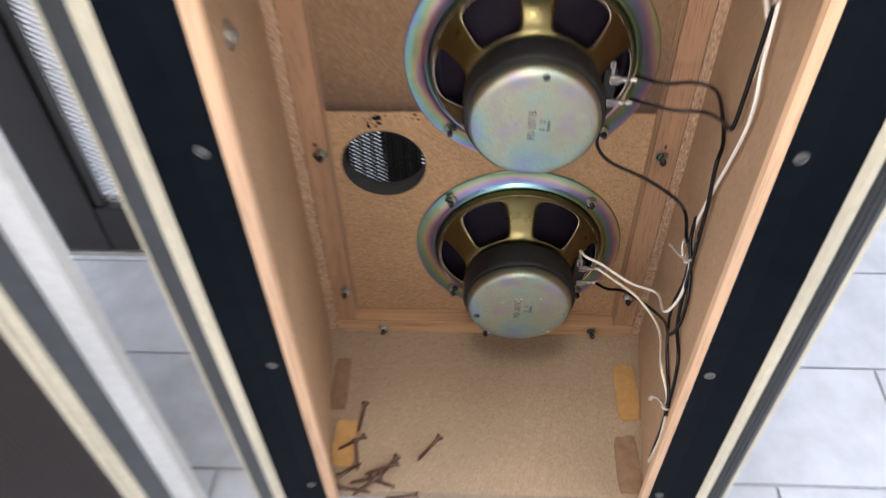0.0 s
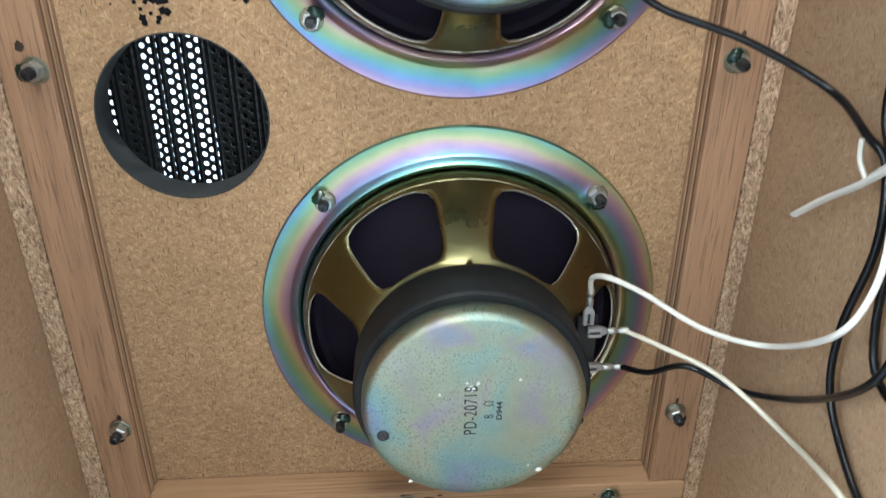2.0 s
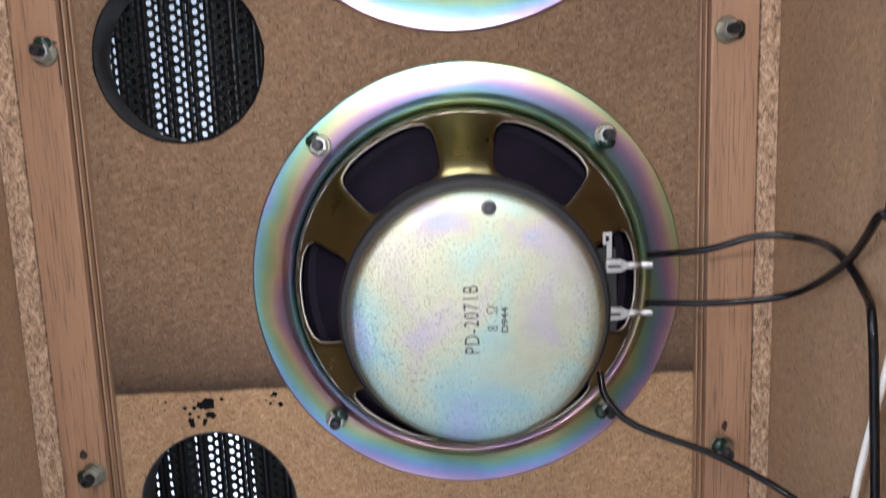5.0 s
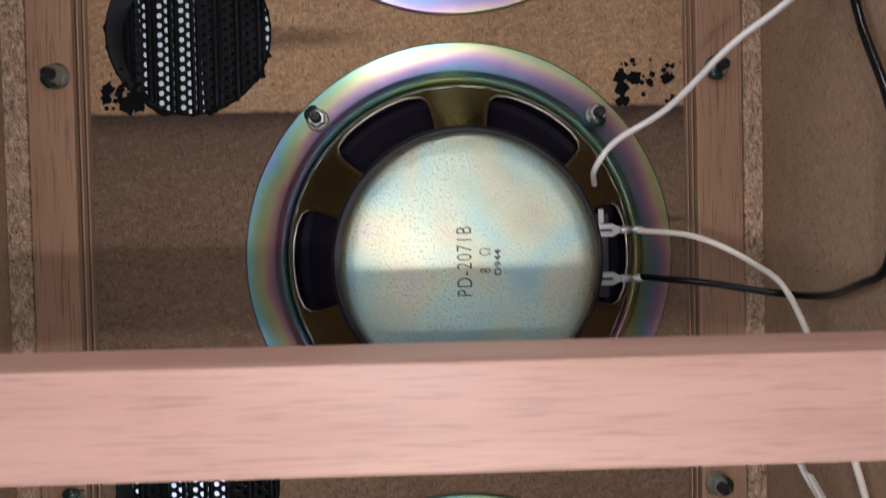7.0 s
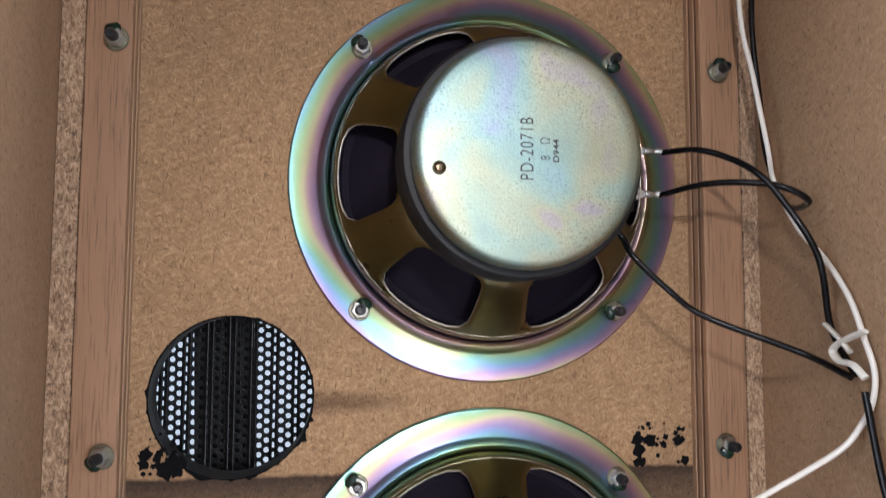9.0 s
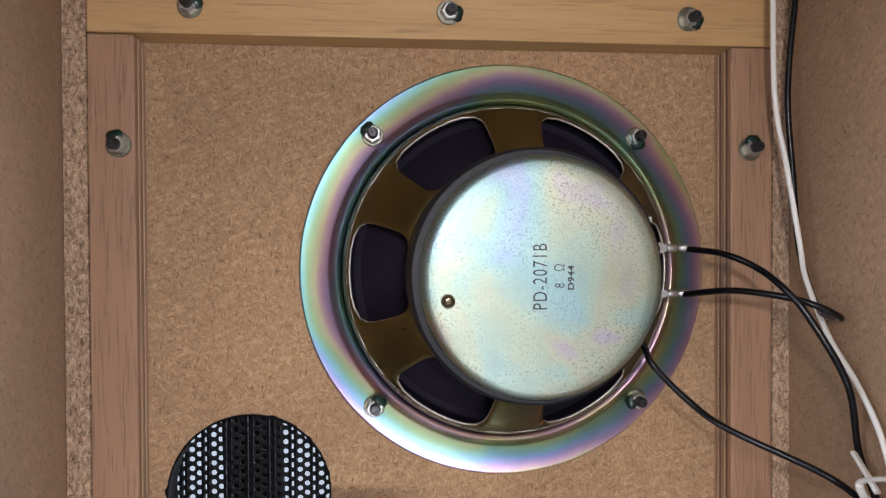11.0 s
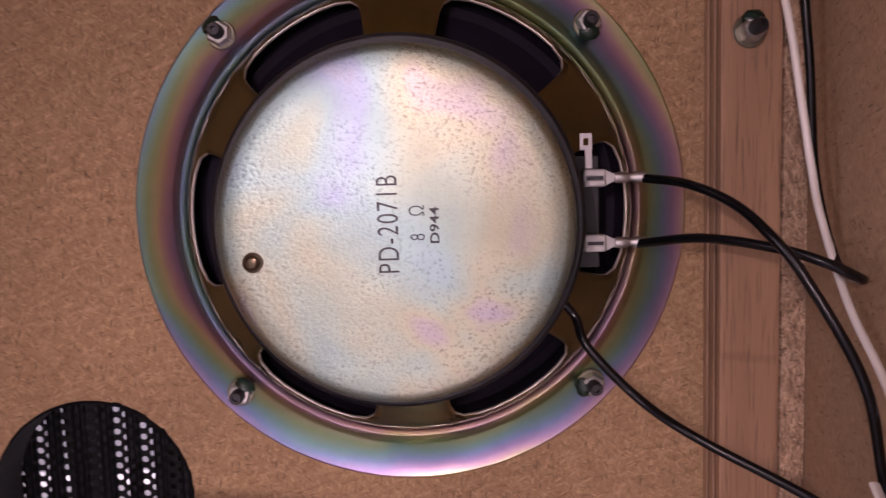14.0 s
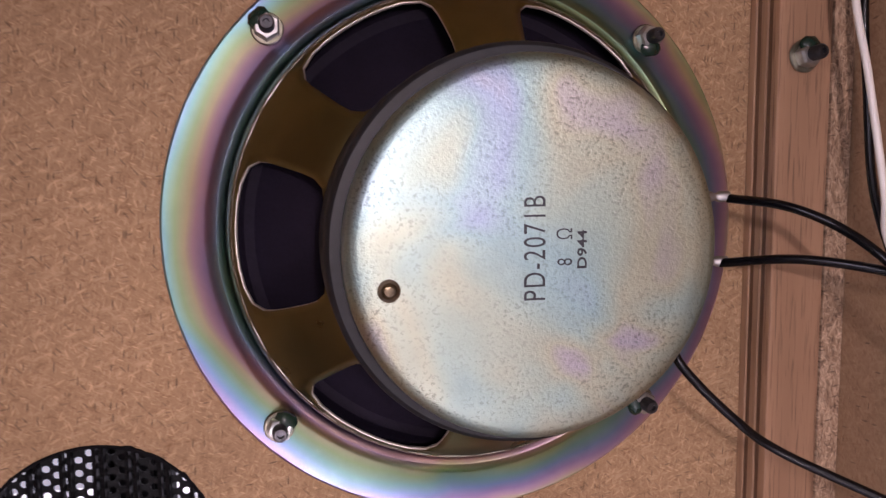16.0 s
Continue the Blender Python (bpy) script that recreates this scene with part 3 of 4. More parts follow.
part("cross_bar", box(left_in(-0.2205) + 0.0005, right_in(-0.2205) - 0.0005, -0.2205, -0.2165, 0.5755, 0.6003, 0.0008), bar_wood, cabinet, "pinkish planed wooden cross bar")
part("bar_cleat", box(left_in(-0.2155) + 0.0005, right_in(-0.2155) - 0.0005, -0.2163, -0.189, 0.5756, 0.6002, 0.001), bar_wood, cabinet)

# back edge: wooden lip, black flange, cream piping, dark band, outer piping
EDGE = [
    ("lip", [(-0.1850, -0.2295), (-0.1755, -0.2295), (-0.1755, -0.2227), (-0.1850, -0.2227)], [(0.1210, -0.2295), (0.1280, -0.2295), (0.1280, -0.2227), (0.1210, -0.2227)], lip_wood),
    ("flange", [(-0.1853, -0.2245), (-0.2060, -0.2235), (-0.2275, -0.2300), (-0.2275, -0.2100), (-0.1853, -0.2228)], [(0.1283, -0.2245), (0.1480, -0.2235), (0.1715, -0.2300), (0.1715, -0.2100), (0.1283, -0.2228)], black_vinyl),
    ("piping", [(-0.2277, -0.2300), (-0.2315, -0.2340), (-0.2360, -0.2340), (-0.2395, -0.2295), (-0.2395, -0.2100), (-0.2277, -0.2100)], [(0.1717, -0.2300), (0.1750, -0.2335), (0.1790, -0.2335), (0.1823, -0.2295), (0.1823, -0.2100), (0.1717, -0.2100)], cream),
    ("dark_band", [(-0.2397, -0.2285), (-0.2570, -0.2245), (-0.2570, -0.2050), (-0.2397, -0.2100)], [(0.1825, -0.2285), (0.2010, -0.2225), (0.2010, -0.2050), (0.1825, -0.2100)], dark_vinyl),
    ("outer_piping", [(-0.2572, -0.2245), (-0.2615, -0.2225), (-0.2645, -0.2170), (-0.2645, -0.2000), (-0.2572, -0.2050)], [(0.2012, -0.2225), (0.2060, -0.2205), (0.2100, -0.2150), (0.2100, -0.2000), (0.2012, -0.2050)], cream),
]
for name, left, right, mat in EDGE:
    for outline in (left, right):
        part(name, prism(outline, ZB - 0.016, ZT + 0.016), mat, cabinet)
for k in range(3):
    part("rib", prism([(0.1840 + 0.005 * k, -0.2276 + 0.0018 * k), (0.1860 + 0.005 * k, -0.2292 + 0.0018 * k), (0.1878 + 0.005 * k, -0.2264 + 0.0018 * k)], ZB - 0.016, ZT + 0.016), dark_vinyl, cabinet)
part("outer_skin", prism([(-0.2643, -0.1995), (left_in(YF) - WALL - 0.012, YF), (left_in(YF) - WALL - 0.0005, YF), (left_in(-0.185) - WALL - 0.0005, -0.1845)], ZB - 0.016, ZT + 0.016), dark_vinyl, cabinet, "dark vinyl covered side")
part("outer_skin", prism([(0.2098, -0.1995), (right_in(YF) + WALL + 0.012, YF), (right_in(YF) + WALL + 0.0005, YF), (right_in(-0.185) + WALL + 0.0005, -0.1845)], ZB - 0.016, ZT + 0.016), dark_vinyl, cabinet, "dark vinyl covered side")
for x in (-0.1990, 0.1400):
    for z in (0.05, 0.258, 0.476, 0.70, 0.92):
        bm = lathe([(0.0042, 0.0), (0.0042, 0.0010), (0.0024, 0.0014), (0.0022, 0.0004), (0.0, 0.0004)], 20)
        part("screw_cup", bm, cup_steel, cabinet, "dull metal screw cup", True, pose(x, -0.2240, z, 90, 0, 0))
for x, y in ((-0.19, -0.18), (0.14, -0.18), (-0.19, 0.02), (0.14, 0.02)):
    part("foot", lathe([(0.0, 0.0), (0.014, 0.0), (0.016, 0.0235), (0.0, 0.0235)], 24), black_paint, cabinet, "black rubber foot", False, pose(x, y, RZ0))
bm = lathe([(0.0, 0.0), (0.0085, 0.0), (0.0085, 0.0015), (0.004, 0.002), (0.004, 0.006), (0.0, 0.006)], 20)
part("tee_nut", bm, bright_zinc, cabinet, "bright steel insert", True, Matrix.Translation((left_in(-0.155) + 0.0002, -0.155, 0.509)) @ pose(0, 0, 0, 0, 90, 0))

# front grille: perforated steel behind upright ribs, in a dark frame
GY = 0.0236
perforated("perforated_sheet", -0.2014 - 0.0019, -0.0646 + 0.0019, 0.20, 0.80, 0.0038, 0.0051, 0.00145, mesh_grey, cabinet, GY, "dark grey perforated steel sheet")
part("front_board", box(-0.0625, right_in(YF) - 0.001, 0.0470, 0.0530, ZB + 0.0005, ZT - 0.0005), black_paint, cabinet)
for z0, z1 in ((ZB + 0.0005, 0.20), (0.80, ZT - 0.0005)):
    part("front_board", box(left_in(YF) + 0.001, -0.0626, 0.0470, 0.0530, z0, z1), black_paint, cabinet)
for k in range(13):
    x = -0.2014 + 0.0114 * k
    for dx in (-0.0014, 0.0014):
        part("grille_rib", box(x + dx - 0.0007, x + dx + 0.0007, GY - 0.0046, GY - 0.0006, 0.201, 0.799), grille_steel, cabinet)


def mounting_bolt(parent, m, tilt=0.0, green=True, name="mounting_bolt", wide=0.0):
    ob = part(name, lathe([(0.0, 0.0), (0.0028, 0.0), (0.0027, 0.0102), (0.0021, 0.0110), (0.0012, 0.0110), (0.001, 0.0098), (0.0, 0.0098)], 14), stud_steel, parent, "", True, m @ pose(0, 0, 0, tilt, tilt * 0.7, 0))
    part("washer", lathe([(0.0, 0.0003), (0.0054 + wide, 0.0003), (0.0056 + wide, 0.0008), (0.0052 + wide, 0.0013), (0.0, 0.0013)], 24), gold_washer, ob, "", True)
    part("nut", hexnut(0.0047, 0.0044, 0.0014), bright_zinc, ob)
    if green:
        bm = bmesh.new()
        bmesh.ops.create_icosphere(bm, subdivisions=2, radius=0.0032)
        for v in bm.verts:
            v.co = Vector((v.co.x * 1.1 - 0.0035, v.co.y * 1.3 + 0.001, v.co.z * 0.75 + 0.0038)) + 0.0007 * noise.noise_vector(v.co * 400)
        part("locking_paint", bm, locking_paint, ob, "blob of dark green locking paint", True)
    return ob


FACE = pose(0, 0, 0, 90, 0, 0)
spots = [(-0.185, 0.103), (0.126, 0.101), (-0.185, 0.301), (0.126, 0.302), (-0.186, 0.504), (0.125, 0.503), (-0.186, 0.706), (0.127, 0.704), (-0.1865, 0.906), (0.1275, 0.906)]
spots += [(-0.148, 0.038), (-0.028, 0.040), (0.094, 0.038), (-0.153, 0.972), (-0.029, 0.972), (0.094, 0.972)]
rng = random.Random(4)
for x, z in spots:
    mounting_bolt(cabinet, Matrix.Translation((x, -BATTEN - 0.0005 - (0.001 if z < 0.05 or z > 0.95 else 0), z)) @ FACE @ pose(0, 0, 0, 0, 0, rng.uniform(0, 360)), rng.uniform(-6, 6), name="batten_bolt", wide=0.0005)

# spattered black paint at the ends of the sprayed band
def spatter(cx, cz, wide, high, count, biggest, seed, bias):
    bm, r = bmesh.new(), random.Random(seed)
    for _ in range(count):
        u, w = r.uniform(-1, 1), r.uniform(-1, 1)
        size = biggest * (0.15 + 0.85 * r.random() ** 2.2) * (1.0 if w * bias < 0.3 else 0.45)
        n, ph = 9, r.uniform(0, 6)
        c = Vector((cx + u * wide, -0.0004, cz + w * high))
        rim = [bm.verts.new(c + Vector((math.cos(6.283 * k / n), 0, math.sin(6.283 * k / n))) * size * (0.65 + 0.5 * abs(math.sin(1.7 * k + ph)))) for k in range(n)]
        mid = bm.verts.new(c + Vector((0, -0.0003, 0)))
        for k in range(n):
            bm.faces.new((mid, rim[k], rim[(k + 1) % n]))
    ob = part("paint_spatter", bm, flat_black, cabinet, "spattered black paint")
    return tagged(ob, kind="stuff")


spatter(0.101, 0.703, 0.016, 0.011, 46, 0.0040, 1, 1)
spatter(-0.164, 0.703, 0.008, 0.010, 34, 0.0042, 2, 1)
spatter(-0.158, 0.697, 0.004, 0.004, 12, 0.0050, 5, 1)
spatter(-0.138, 0.3225, 0.008, 0.006, 18, 0.0042, 3, -1)
spatter(-0.099, 0.3290, 0.004, 0.003, 6, 0.0040, 7, -1)
spatter(-0.130, 0.328, 0.030, 0.005, 14, 0.0014, 8, -1)

# ragged black paint round the two upper ports
def ragged_rim(cx, cz, reach, seed):
    bm, n = bmesh.new(), 150
    rows = []
    for k in range(n):
        a = 2 * math.pi * k / n
        c, t = math.cos(a), math.sin(a)
        rough_edge = noise.noise(Vector((c * 5 + seed, t * 5, 0.0))) + 0.6 * noise.noise(Vector((c * 17, t * 17, seed)))
        out = 0.0412 + reach * max(0.0, rough_edge - 0.05) * (1.0 if t < 0.1 else 0.3)
        rows.append([bm.verts.new((cx + q * c, y, cz + q * t)) for q, y in ((0.0402, -0.0008), (out - 0.0003, -0.0008), (out, -0.0001))])
    for a, b in zip(rows, rows[1:] + rows[:1]):
        for k in range(2):
            bm.faces.new((a[k], a[k + 1], b[k + 1], b[k]))
    return part("paint_rim", bm, flat_black, cabinet, "ragged black paint round the port")


ragged_rim(*PORTS[2], 0.0042, 3.0)
ragged_rim(*PORTS[1], 0.0012, 8.0)

# stains and drips on the battens and the bottom rail
def stain(x, y, z, wide, high, seed, name="stain"):
    bm, r = bmesh.new(), random.Random(seed)
    n = 12
    rim = [bm.verts.new((x + wide * math.cos(6.283 * k / n) * r.uniform(0.6, 1.1), y, z + high * math.sin(6.283 * k / n) * r.uniform(0.6, 1.1))) for k in range(n)]
    mid = bm.verts.new((x, y - 0.0003, z))
    for k in range(n):
        bm.faces.new((mid, rim[k], rim[(k + 1) % n]))
    return part(name, bm, felt_dark, cabinet, "dark brown stain")


for n, (x, y, z, w, h) in enumerate(((-0.1900, -0.0193, 0.3110, 0.0022, 0.0028), (0.1275, -0.0193, 0.3125, 0.0018, 0.0030), (-0.0160, -0.0203, 0.0425, 0.0035, 0.0010), (-0.0300, -0.0203, 0.0452, 0.0040, 0.0008),
                                     (-0.0090, -0.0203, 0.0440, 0.0020, 0.0007), (-0.1802, -0.0193, 0.4965, 0.0006, 0.0100), (-0.1820, -0.0193, 0.5085, 0.0022, 0.0009), (0.1240, -0.0193, 0.7020, 0.0024, 0.0018),
                                     (0.1265, -0.0193, 0.1080, 0.0012, 0.0024), (-0.1850, -0.0193, 0.1100, 0.0014, 0.0022), (0.0850, -0.0203, 0.0395, 0.0014, 0.0006))):
    stain(x, y, z, w, h, 20 + n)

# glued scraps in the bottom corners
def scrap(x0, x1, y0, y1, mat, seed, label, name):
    bm, r = bmesh.new(), random.Random(seed)
    n = 22
    rim = []
    for k in range(n):
        a = 6.283 * k / n
        c, s = math.cos(a), math.sin(a)
        big = max(abs(c), abs(s)) ** 0.85 * (1 + r.uniform(-0.05, 0.05))
        rim.append(((x0 + x1) / 2 + c / big * (x1 - x0) / 2, (y0 + y1) / 2 + s / big * (y1 - y0) / 2))
    bm = prism(rim, ZB + 0.0003, ZB + 0.0024, 0.0006)
    return part(name, bm, mat, cabinet, label)


scrap(left_in(-0.09) + 0.003, -0.180, -0.128, -0.060, felt_brown, 1, "brown glue block stain", "glue_patch")
scrap(left_in(-0.16) + 0.004, -0.165, -0.195, -0.140, glue, 2, "amber patch of old glue", "glue_patch")
scrap(0.114, right_in(-0.1) - 0.003, -0.132, -0.062, glue, 3, "amber patch of old glue", "glue_patch")
scrap(0.106, right_in(-0.18) - 0.003, -0.215, -0.150, felt_brown, 4, "brown glue block stain", "glue_patch")


# ---- the four drivers ----
def basket(parent):
    """Pressed steel chassis: six rounded windows between six spokes."""
    bm = bmesh.new()
    n, rows = 32, 5
    prof = [(0.0, 0.0855, 0.0035), (0.10, 0.0832, 0.0118), (0.16, 0.0812, 0.0142), (0.5, 0.0690, 0.0285), (0.85, 0.0560, 0.0420), (1.0, 0.0500, 0.0440)]

    def place(u, v):
        r = np.interp(v, [p[0] for p in prof], [p[1] for p in prof])
        h = np.interp(v, [p[0] for p in prof], [p[2] for p in prof])
        return Vector((r * math.cos(u), r * math.sin(u), h))

    for s in range(6):
        mid = s * math.pi / 3
        loops = []
        for row in range(rows + 1):
            f = row / rows
            loop = []
            for k in range(n):
                a = 2 * math.pi * k / n
                c, t = math.cos(a), math.sin(a)
                big = max(abs(c), abs(t))
                soft = (abs(c) ** 5 + abs(t) ** 5) ** 0.2
                hole = (c / soft * radians(19.0), 0.51 + t / soft * 0.37)
                edge = (c / big * math.pi / 6, 0.55 + t / big * 0.45)
                loop.append(bm.verts.new(place(mid + hole[0] + (edge[0] - hole[0]) * f, min(1, max(0, hole[1] + (edge[1] - hole[1]) * f)))))
            loops.append(loop)
        for a, b in zip(loops, loops[1:]):
            for k in range(n):
                bm.faces.new((a[k], a[(k + 1) % n], b[(k + 1) % n], b[k]))
    bmesh.ops.remove_doubles(bm, verts=bm.verts, dist=0.0002)
    lathe([(0.0855, 0.0035), (0.0853, 0.0060), (0.0846, 0.0090), (0.0838, 0.0108), tuple(place(0.0, 0.1).xz)], 192, bm)
    bmesh.ops.remove_doubles(bm, verts=bm.verts, dist=0.0002)
    ob = part("chassis", bm, basket_zinc, parent, "olive plated steel chassis with six windows", True)
    ob.data.materials.append(edge_zinc)
    so = ob.modifiers.new("thickness", "SOLIDIFY")
    so.thickness, so.offset, so.material_offset_rim = 0.0011, -1, 1
    return ob


def lettering(body, size, x, y, thick, parent, squeeze=1.0, spread=1.0):
    cu = bpy.data.curves.new("lettering", "FONT")
    cu.body, cu.size, cu.extrude, cu.offset, cu.space_character = body, size, 0.00006, thick, spread
    ob = new("lettering", cu)
    me = bpy.data.meshes.new_from_object(ob.evaluated_get(bpy.context.evaluated_depsgraph_get()))
    bpy.data.objects.remove(ob)
    bpy.data.curves.remove(cu)
    me.materials.append(ink)
    text = new("lettering", me)
    text.parent = parent
    text.matrix_basis = Matrix.Translation((x, y, 0.0867)) @ pose(0, 0, 0, 0, 0, 90) @ Matrix.Diagonal((squeeze, 1, 1, 1))
    return tagged(text, "dark printed marking")


def driver(x, z, rivet, hollow, label, lug_up):
    d = thing("loudspeaker_driver", label, "loudspeaker", Matrix.Translation((x, 0, z)) @ FACE, "drivers on the baffle")
    part("flange", lathe([(0.0915, 0.0002), (0.1065, 0.0002), (0.1073, 0.0010), (0.1073, 0.0018), (0.1065, 0.0026), (0.0930, 0.0030), (0.0915, 0.0038), (0.0903, 0.0052), (0.0885, 0.0058), (0.0868, 0.0050), (0.0855, 0.0032), (0.0855, 0.0002), (0.0915, 0.0002)], 128), flange_zinc, d, "rainbow-passivated pressed steel rim", True)
    basket(d)
    part("cone", lathe([(0.0925, -0.004), (0.084, -0.0015), (0.0795, 0.0035), (0.076, 0.003), (0.045, 0.023), (0.022, 0.037), (0.0, 0.038)], 72), cone_paper, d, "dark paper cone", True)
    part("front_plate", lathe([(0.0, 0.0425), (0.049, 0.0425), (0.0505, 0.044), (0.0505, 0.048), (0.0, 0.048)], 72), basket_zinc, d, "", True)
    part("magnet", lathe([(0.0, 0.0482), (0.0543, 0.0482), (0.0556, 0.0492), (0.0560, 0.0510), (0.0560, 0.0728), (0.0555, 0.0742), (0.0545, 0.0750), (0.0, 0.0750)], 96), ferrite, d, "dark grey ferrite ring magnet", True)
    plate = part("back_plate", lathe([(0.0, 0.0752), (0.0512, 0.0752), (0.0517, 0.0762), (0.0516, 0.0822), (0.0511, 0.0842), (0.0500, 0.0857), (0.0480, 0.0865), (0.0430, 0.0866), (0.0, 0.0866)], 128), plate_zinc, d, "pale iridescent zinc back plate", True)
    lettering("PD-2071B", 0.0086, 0.0008, -0.0134, -0.00003, plate, 0.70, 1.14)
    lettering("8", 0.0060, 0.0082, -0.0042, -0.00003, plate, 0.72)
    lettering("\u03a9", 0.0060, 0.0082, 0.0026, -0.00003, plate, 0.75)
    lettering("D944", 0.0036, 0.0122, -0.0052, 0.00008, plate, 1.25, 1.05)
    if hollow:
        part("rivet", lathe([(0.0030, 0.0), (0.0028, 0.0004), (0.0018, 0.0005), (0.0014, 0.0001), (0.0, 0.0001)], 24), stud_steel, plate, "small dark hole", True, pose(rivet[0], rivet[1], 0.0866))
    else:
        part("rivet", lathe([(0.0030, 0.0), (0.0029, 0.0008), (0.0021, 0.0012), (0.0016, 0.0008), (0.0013, 0.0013), (0.0, 0.0015)], 24), rivet_brass, plate, "domed dark brass rivet", True, pose(rivet[0], rivet[1], 0.0866))
    for sx in (-1, 1):
        for sy in (-1, 1):
            mounting_bolt(d, pose(sx * 0.0695, sy * 0.0695, 0.0028, 0, 0, 70 * sx + 40 * sy), 2.0 * sx)
    # terminal strip, its upright tag and the push-on lugs
    part("terminal_strip", box(0.0565, 0.0665, -0.019, 0.019, 0.0372, 0.0390, 0.0004), black_paint, d, "black terminal strip")
    bm = box(0.0618, 0.0640, 0.0148, 0.0212, 0.0392, 0.0400)
    if lug_up == "tag":
        for b in ((0.0600, 0.0641, 0.0210, 0.0226), (0.0600, 0.0641, 0.0250, 0.0266), (0.0600, 0.0612, 0.0226, 0.0250), (0.0629, 0.0641, 0.0226, 0.0250)):
            box(*b, 0.0393, 0.0401, bm=bm)
    part("solder_tag", bm, tinned, d, "upright tinned tag with an eye")
    seats = [(0.0605, 0.0115, 0), (0.0605, -0.0105, 0)] + ([(0.0605, 0.0160, 90)] if lug_up == "lug" else [])
    for x0, y0, turn in seats:
        at = Matrix.Translation((x0, y0, 0.0402)) @ pose(0, 0, 0, 0, 0, turn)
        lug = part("push_on_lug", box(0.0, 0.0078, -0.0030, 0.0030, 0.0, 0.0028, 0.0009), tinned, d, "crimped tinned lug", False, at)
        bm = prism([(0.0076, -0.0026), (0.0108, -0.0011), (0.0108, 0.0011), (0.0076, 0.0026)], 0.0002, 0.0020)
        part("neck", bm, tinned, lug)
        part("crimp", lathe([(0.0, 0.0), (0.0016, 0.0), (0.0019, 0.001), (0.0019, 0.0040), (0.0013, 0.0048), (0.0013, 0.0060), (0.0019, 0.0068), (0.0019, 0.0105), (0.0, 0.0105)], 12), tinned, lug, "", True, Matrix.Translation((0.0106, 0, 0.0015)) @ pose(0, 0, 0, 0, 90, 0))
        for sy in (-1, 1):
            part("rolled_edge", box(0.0004, 0.0072, sy * 0.0017 - 0.0009, sy * 0.0017 + 0.0009, 0.0027, 0.0036, 0.0003), tinned, lug)
        part("slot", box(0.0012, 0.0066, -0.0006, 0.0006, 0.0027, 0.0030), stud_steel, lug)
    return d


LABEL = "round paper-cone loudspeaker driver with zinc back plate"
first = driver(*DRIVERS[0], (-0.0420, -0.0120), True, LABEL + " and white leads", "lug")
rr = random.Random(9)
for x, y, size in ((-0.002, 0.013, 0.0022), (0.001, 0.0155, 0.0013), (-0.004, 0.016, 0.0010), (0.020, 0.017, 0.0010), (-0.016, 0.010, 0.0008), (0.031, -0.036, 0.0016), (0.026, -0.033, 0.0008), (-0.030, -0.040, 0.0012)):
    bm = bmesh.new()
    rim = [bm.verts.new((x + size * math.cos(0.785 * k) * rr.uniform(0.5, 1.2), y + size * math.sin(0.785 * k) * rr.uniform(0.5, 1.2), 0.08675)) for k in range(8)]
    bm.faces.new(rim)
    part("scuff", bm, scuff_white, first, "white scuff mark")
driver(*DRIVERS[1], (0.006, 0.0445), True, LABEL + " and black leads", "tag")
driver(*DRIVERS[2], (-0.0220, -0.0360), False, LABEL + " behind the cross bar", "")
driver(*DRIVERS[3], (-0.0405, -0.0090), False, LABEL + " and looped black leads", "tag")


# ---- wiring ----
def wire(points, mat, label, radius=0.0017):
    ob = part("wire", tube(points, radius), mat, None, "", True)
    return tagged(ob, label, "wire", "speaker wiring")


wire([(0.084, -0.042, 0.855), (0.093, -0.06, 0.853), (0.103, -0.072, 0.847), (0.109, -0.085, 0.838), (0.116, -0.092, 0.826), (0.128, -0.1, 0.799), (0.138, -0.093, 0.768), (0.1364, -0.11, 0.748)], black_pvc, 'black plastic covered speaker wire', 0.00155)
wire([(0.082, -0.042, 0.833), (0.097, -0.062, 0.836), (0.113, -0.08, 0.834), (0.124, -0.088, 0.83), (0.135, -0.085, 0.825), (0.14, -0.06, 0.827), (0.141, -0.043, 0.854), (0.142, -0.036, 0.89), (0.139, -0.036, 0.934), (0.142, -0.04, 0.991)], black_pvc, 'black plastic covered speaker wire', 0.00155)
wire([(0.052, -0.049, 0.818), (0.059, -0.05, 0.81), (0.062, -0.055, 0.801), (0.077, -0.06, 0.785), (0.095, -0.062, 0.772), (0.129, -0.085, 0.756), (0.136, -0.108, 0.747)], black_pvc, 'black plastic covered speaker wire', 0.00155)
wire([(0.126, -0.045, 0.987), (0.127, -0.045, 0.929), (0.13, -0.05, 0.896), (0.134, -0.055, 0.857), (0.139, -0.052, 0.84), (0.139, -0.07, 0.815), (0.138, -0.091, 0.798), (0.137, -0.107, 0.781), (0.136, -0.117, 0.763), (0.136, -0.122, 0.75), (0.136, -0.12, 0.738), (0.136, -0.113, 0.728), (0.13, -0.109, 0.718), (0.117, -0.102, 0.707), (0.104, -0.095, 0.697), (0.086, -0.075, 0.677), (0.067, -0.065, 0.665), (0.059, -0.06, 0.654), (0.0615, -0.047, 0.648)], white_pvc, 'long white plastic covered speaker wire along the side panel', 0.0013)
wire([(0.082, -0.042, 0.627), (0.1, -0.065, 0.624), (0.118, -0.08, 0.613), (0.129, -0.09, 0.599), (0.133, -0.118, 0.557), (0.135, -0.125, 0.541), (0.135, -0.132, 0.527), (0.1341, -0.14, 0.505), (0.1341, -0.14, 0.47)], aged_pvc, 'cream plastic covered speaker wire', 0.0013)
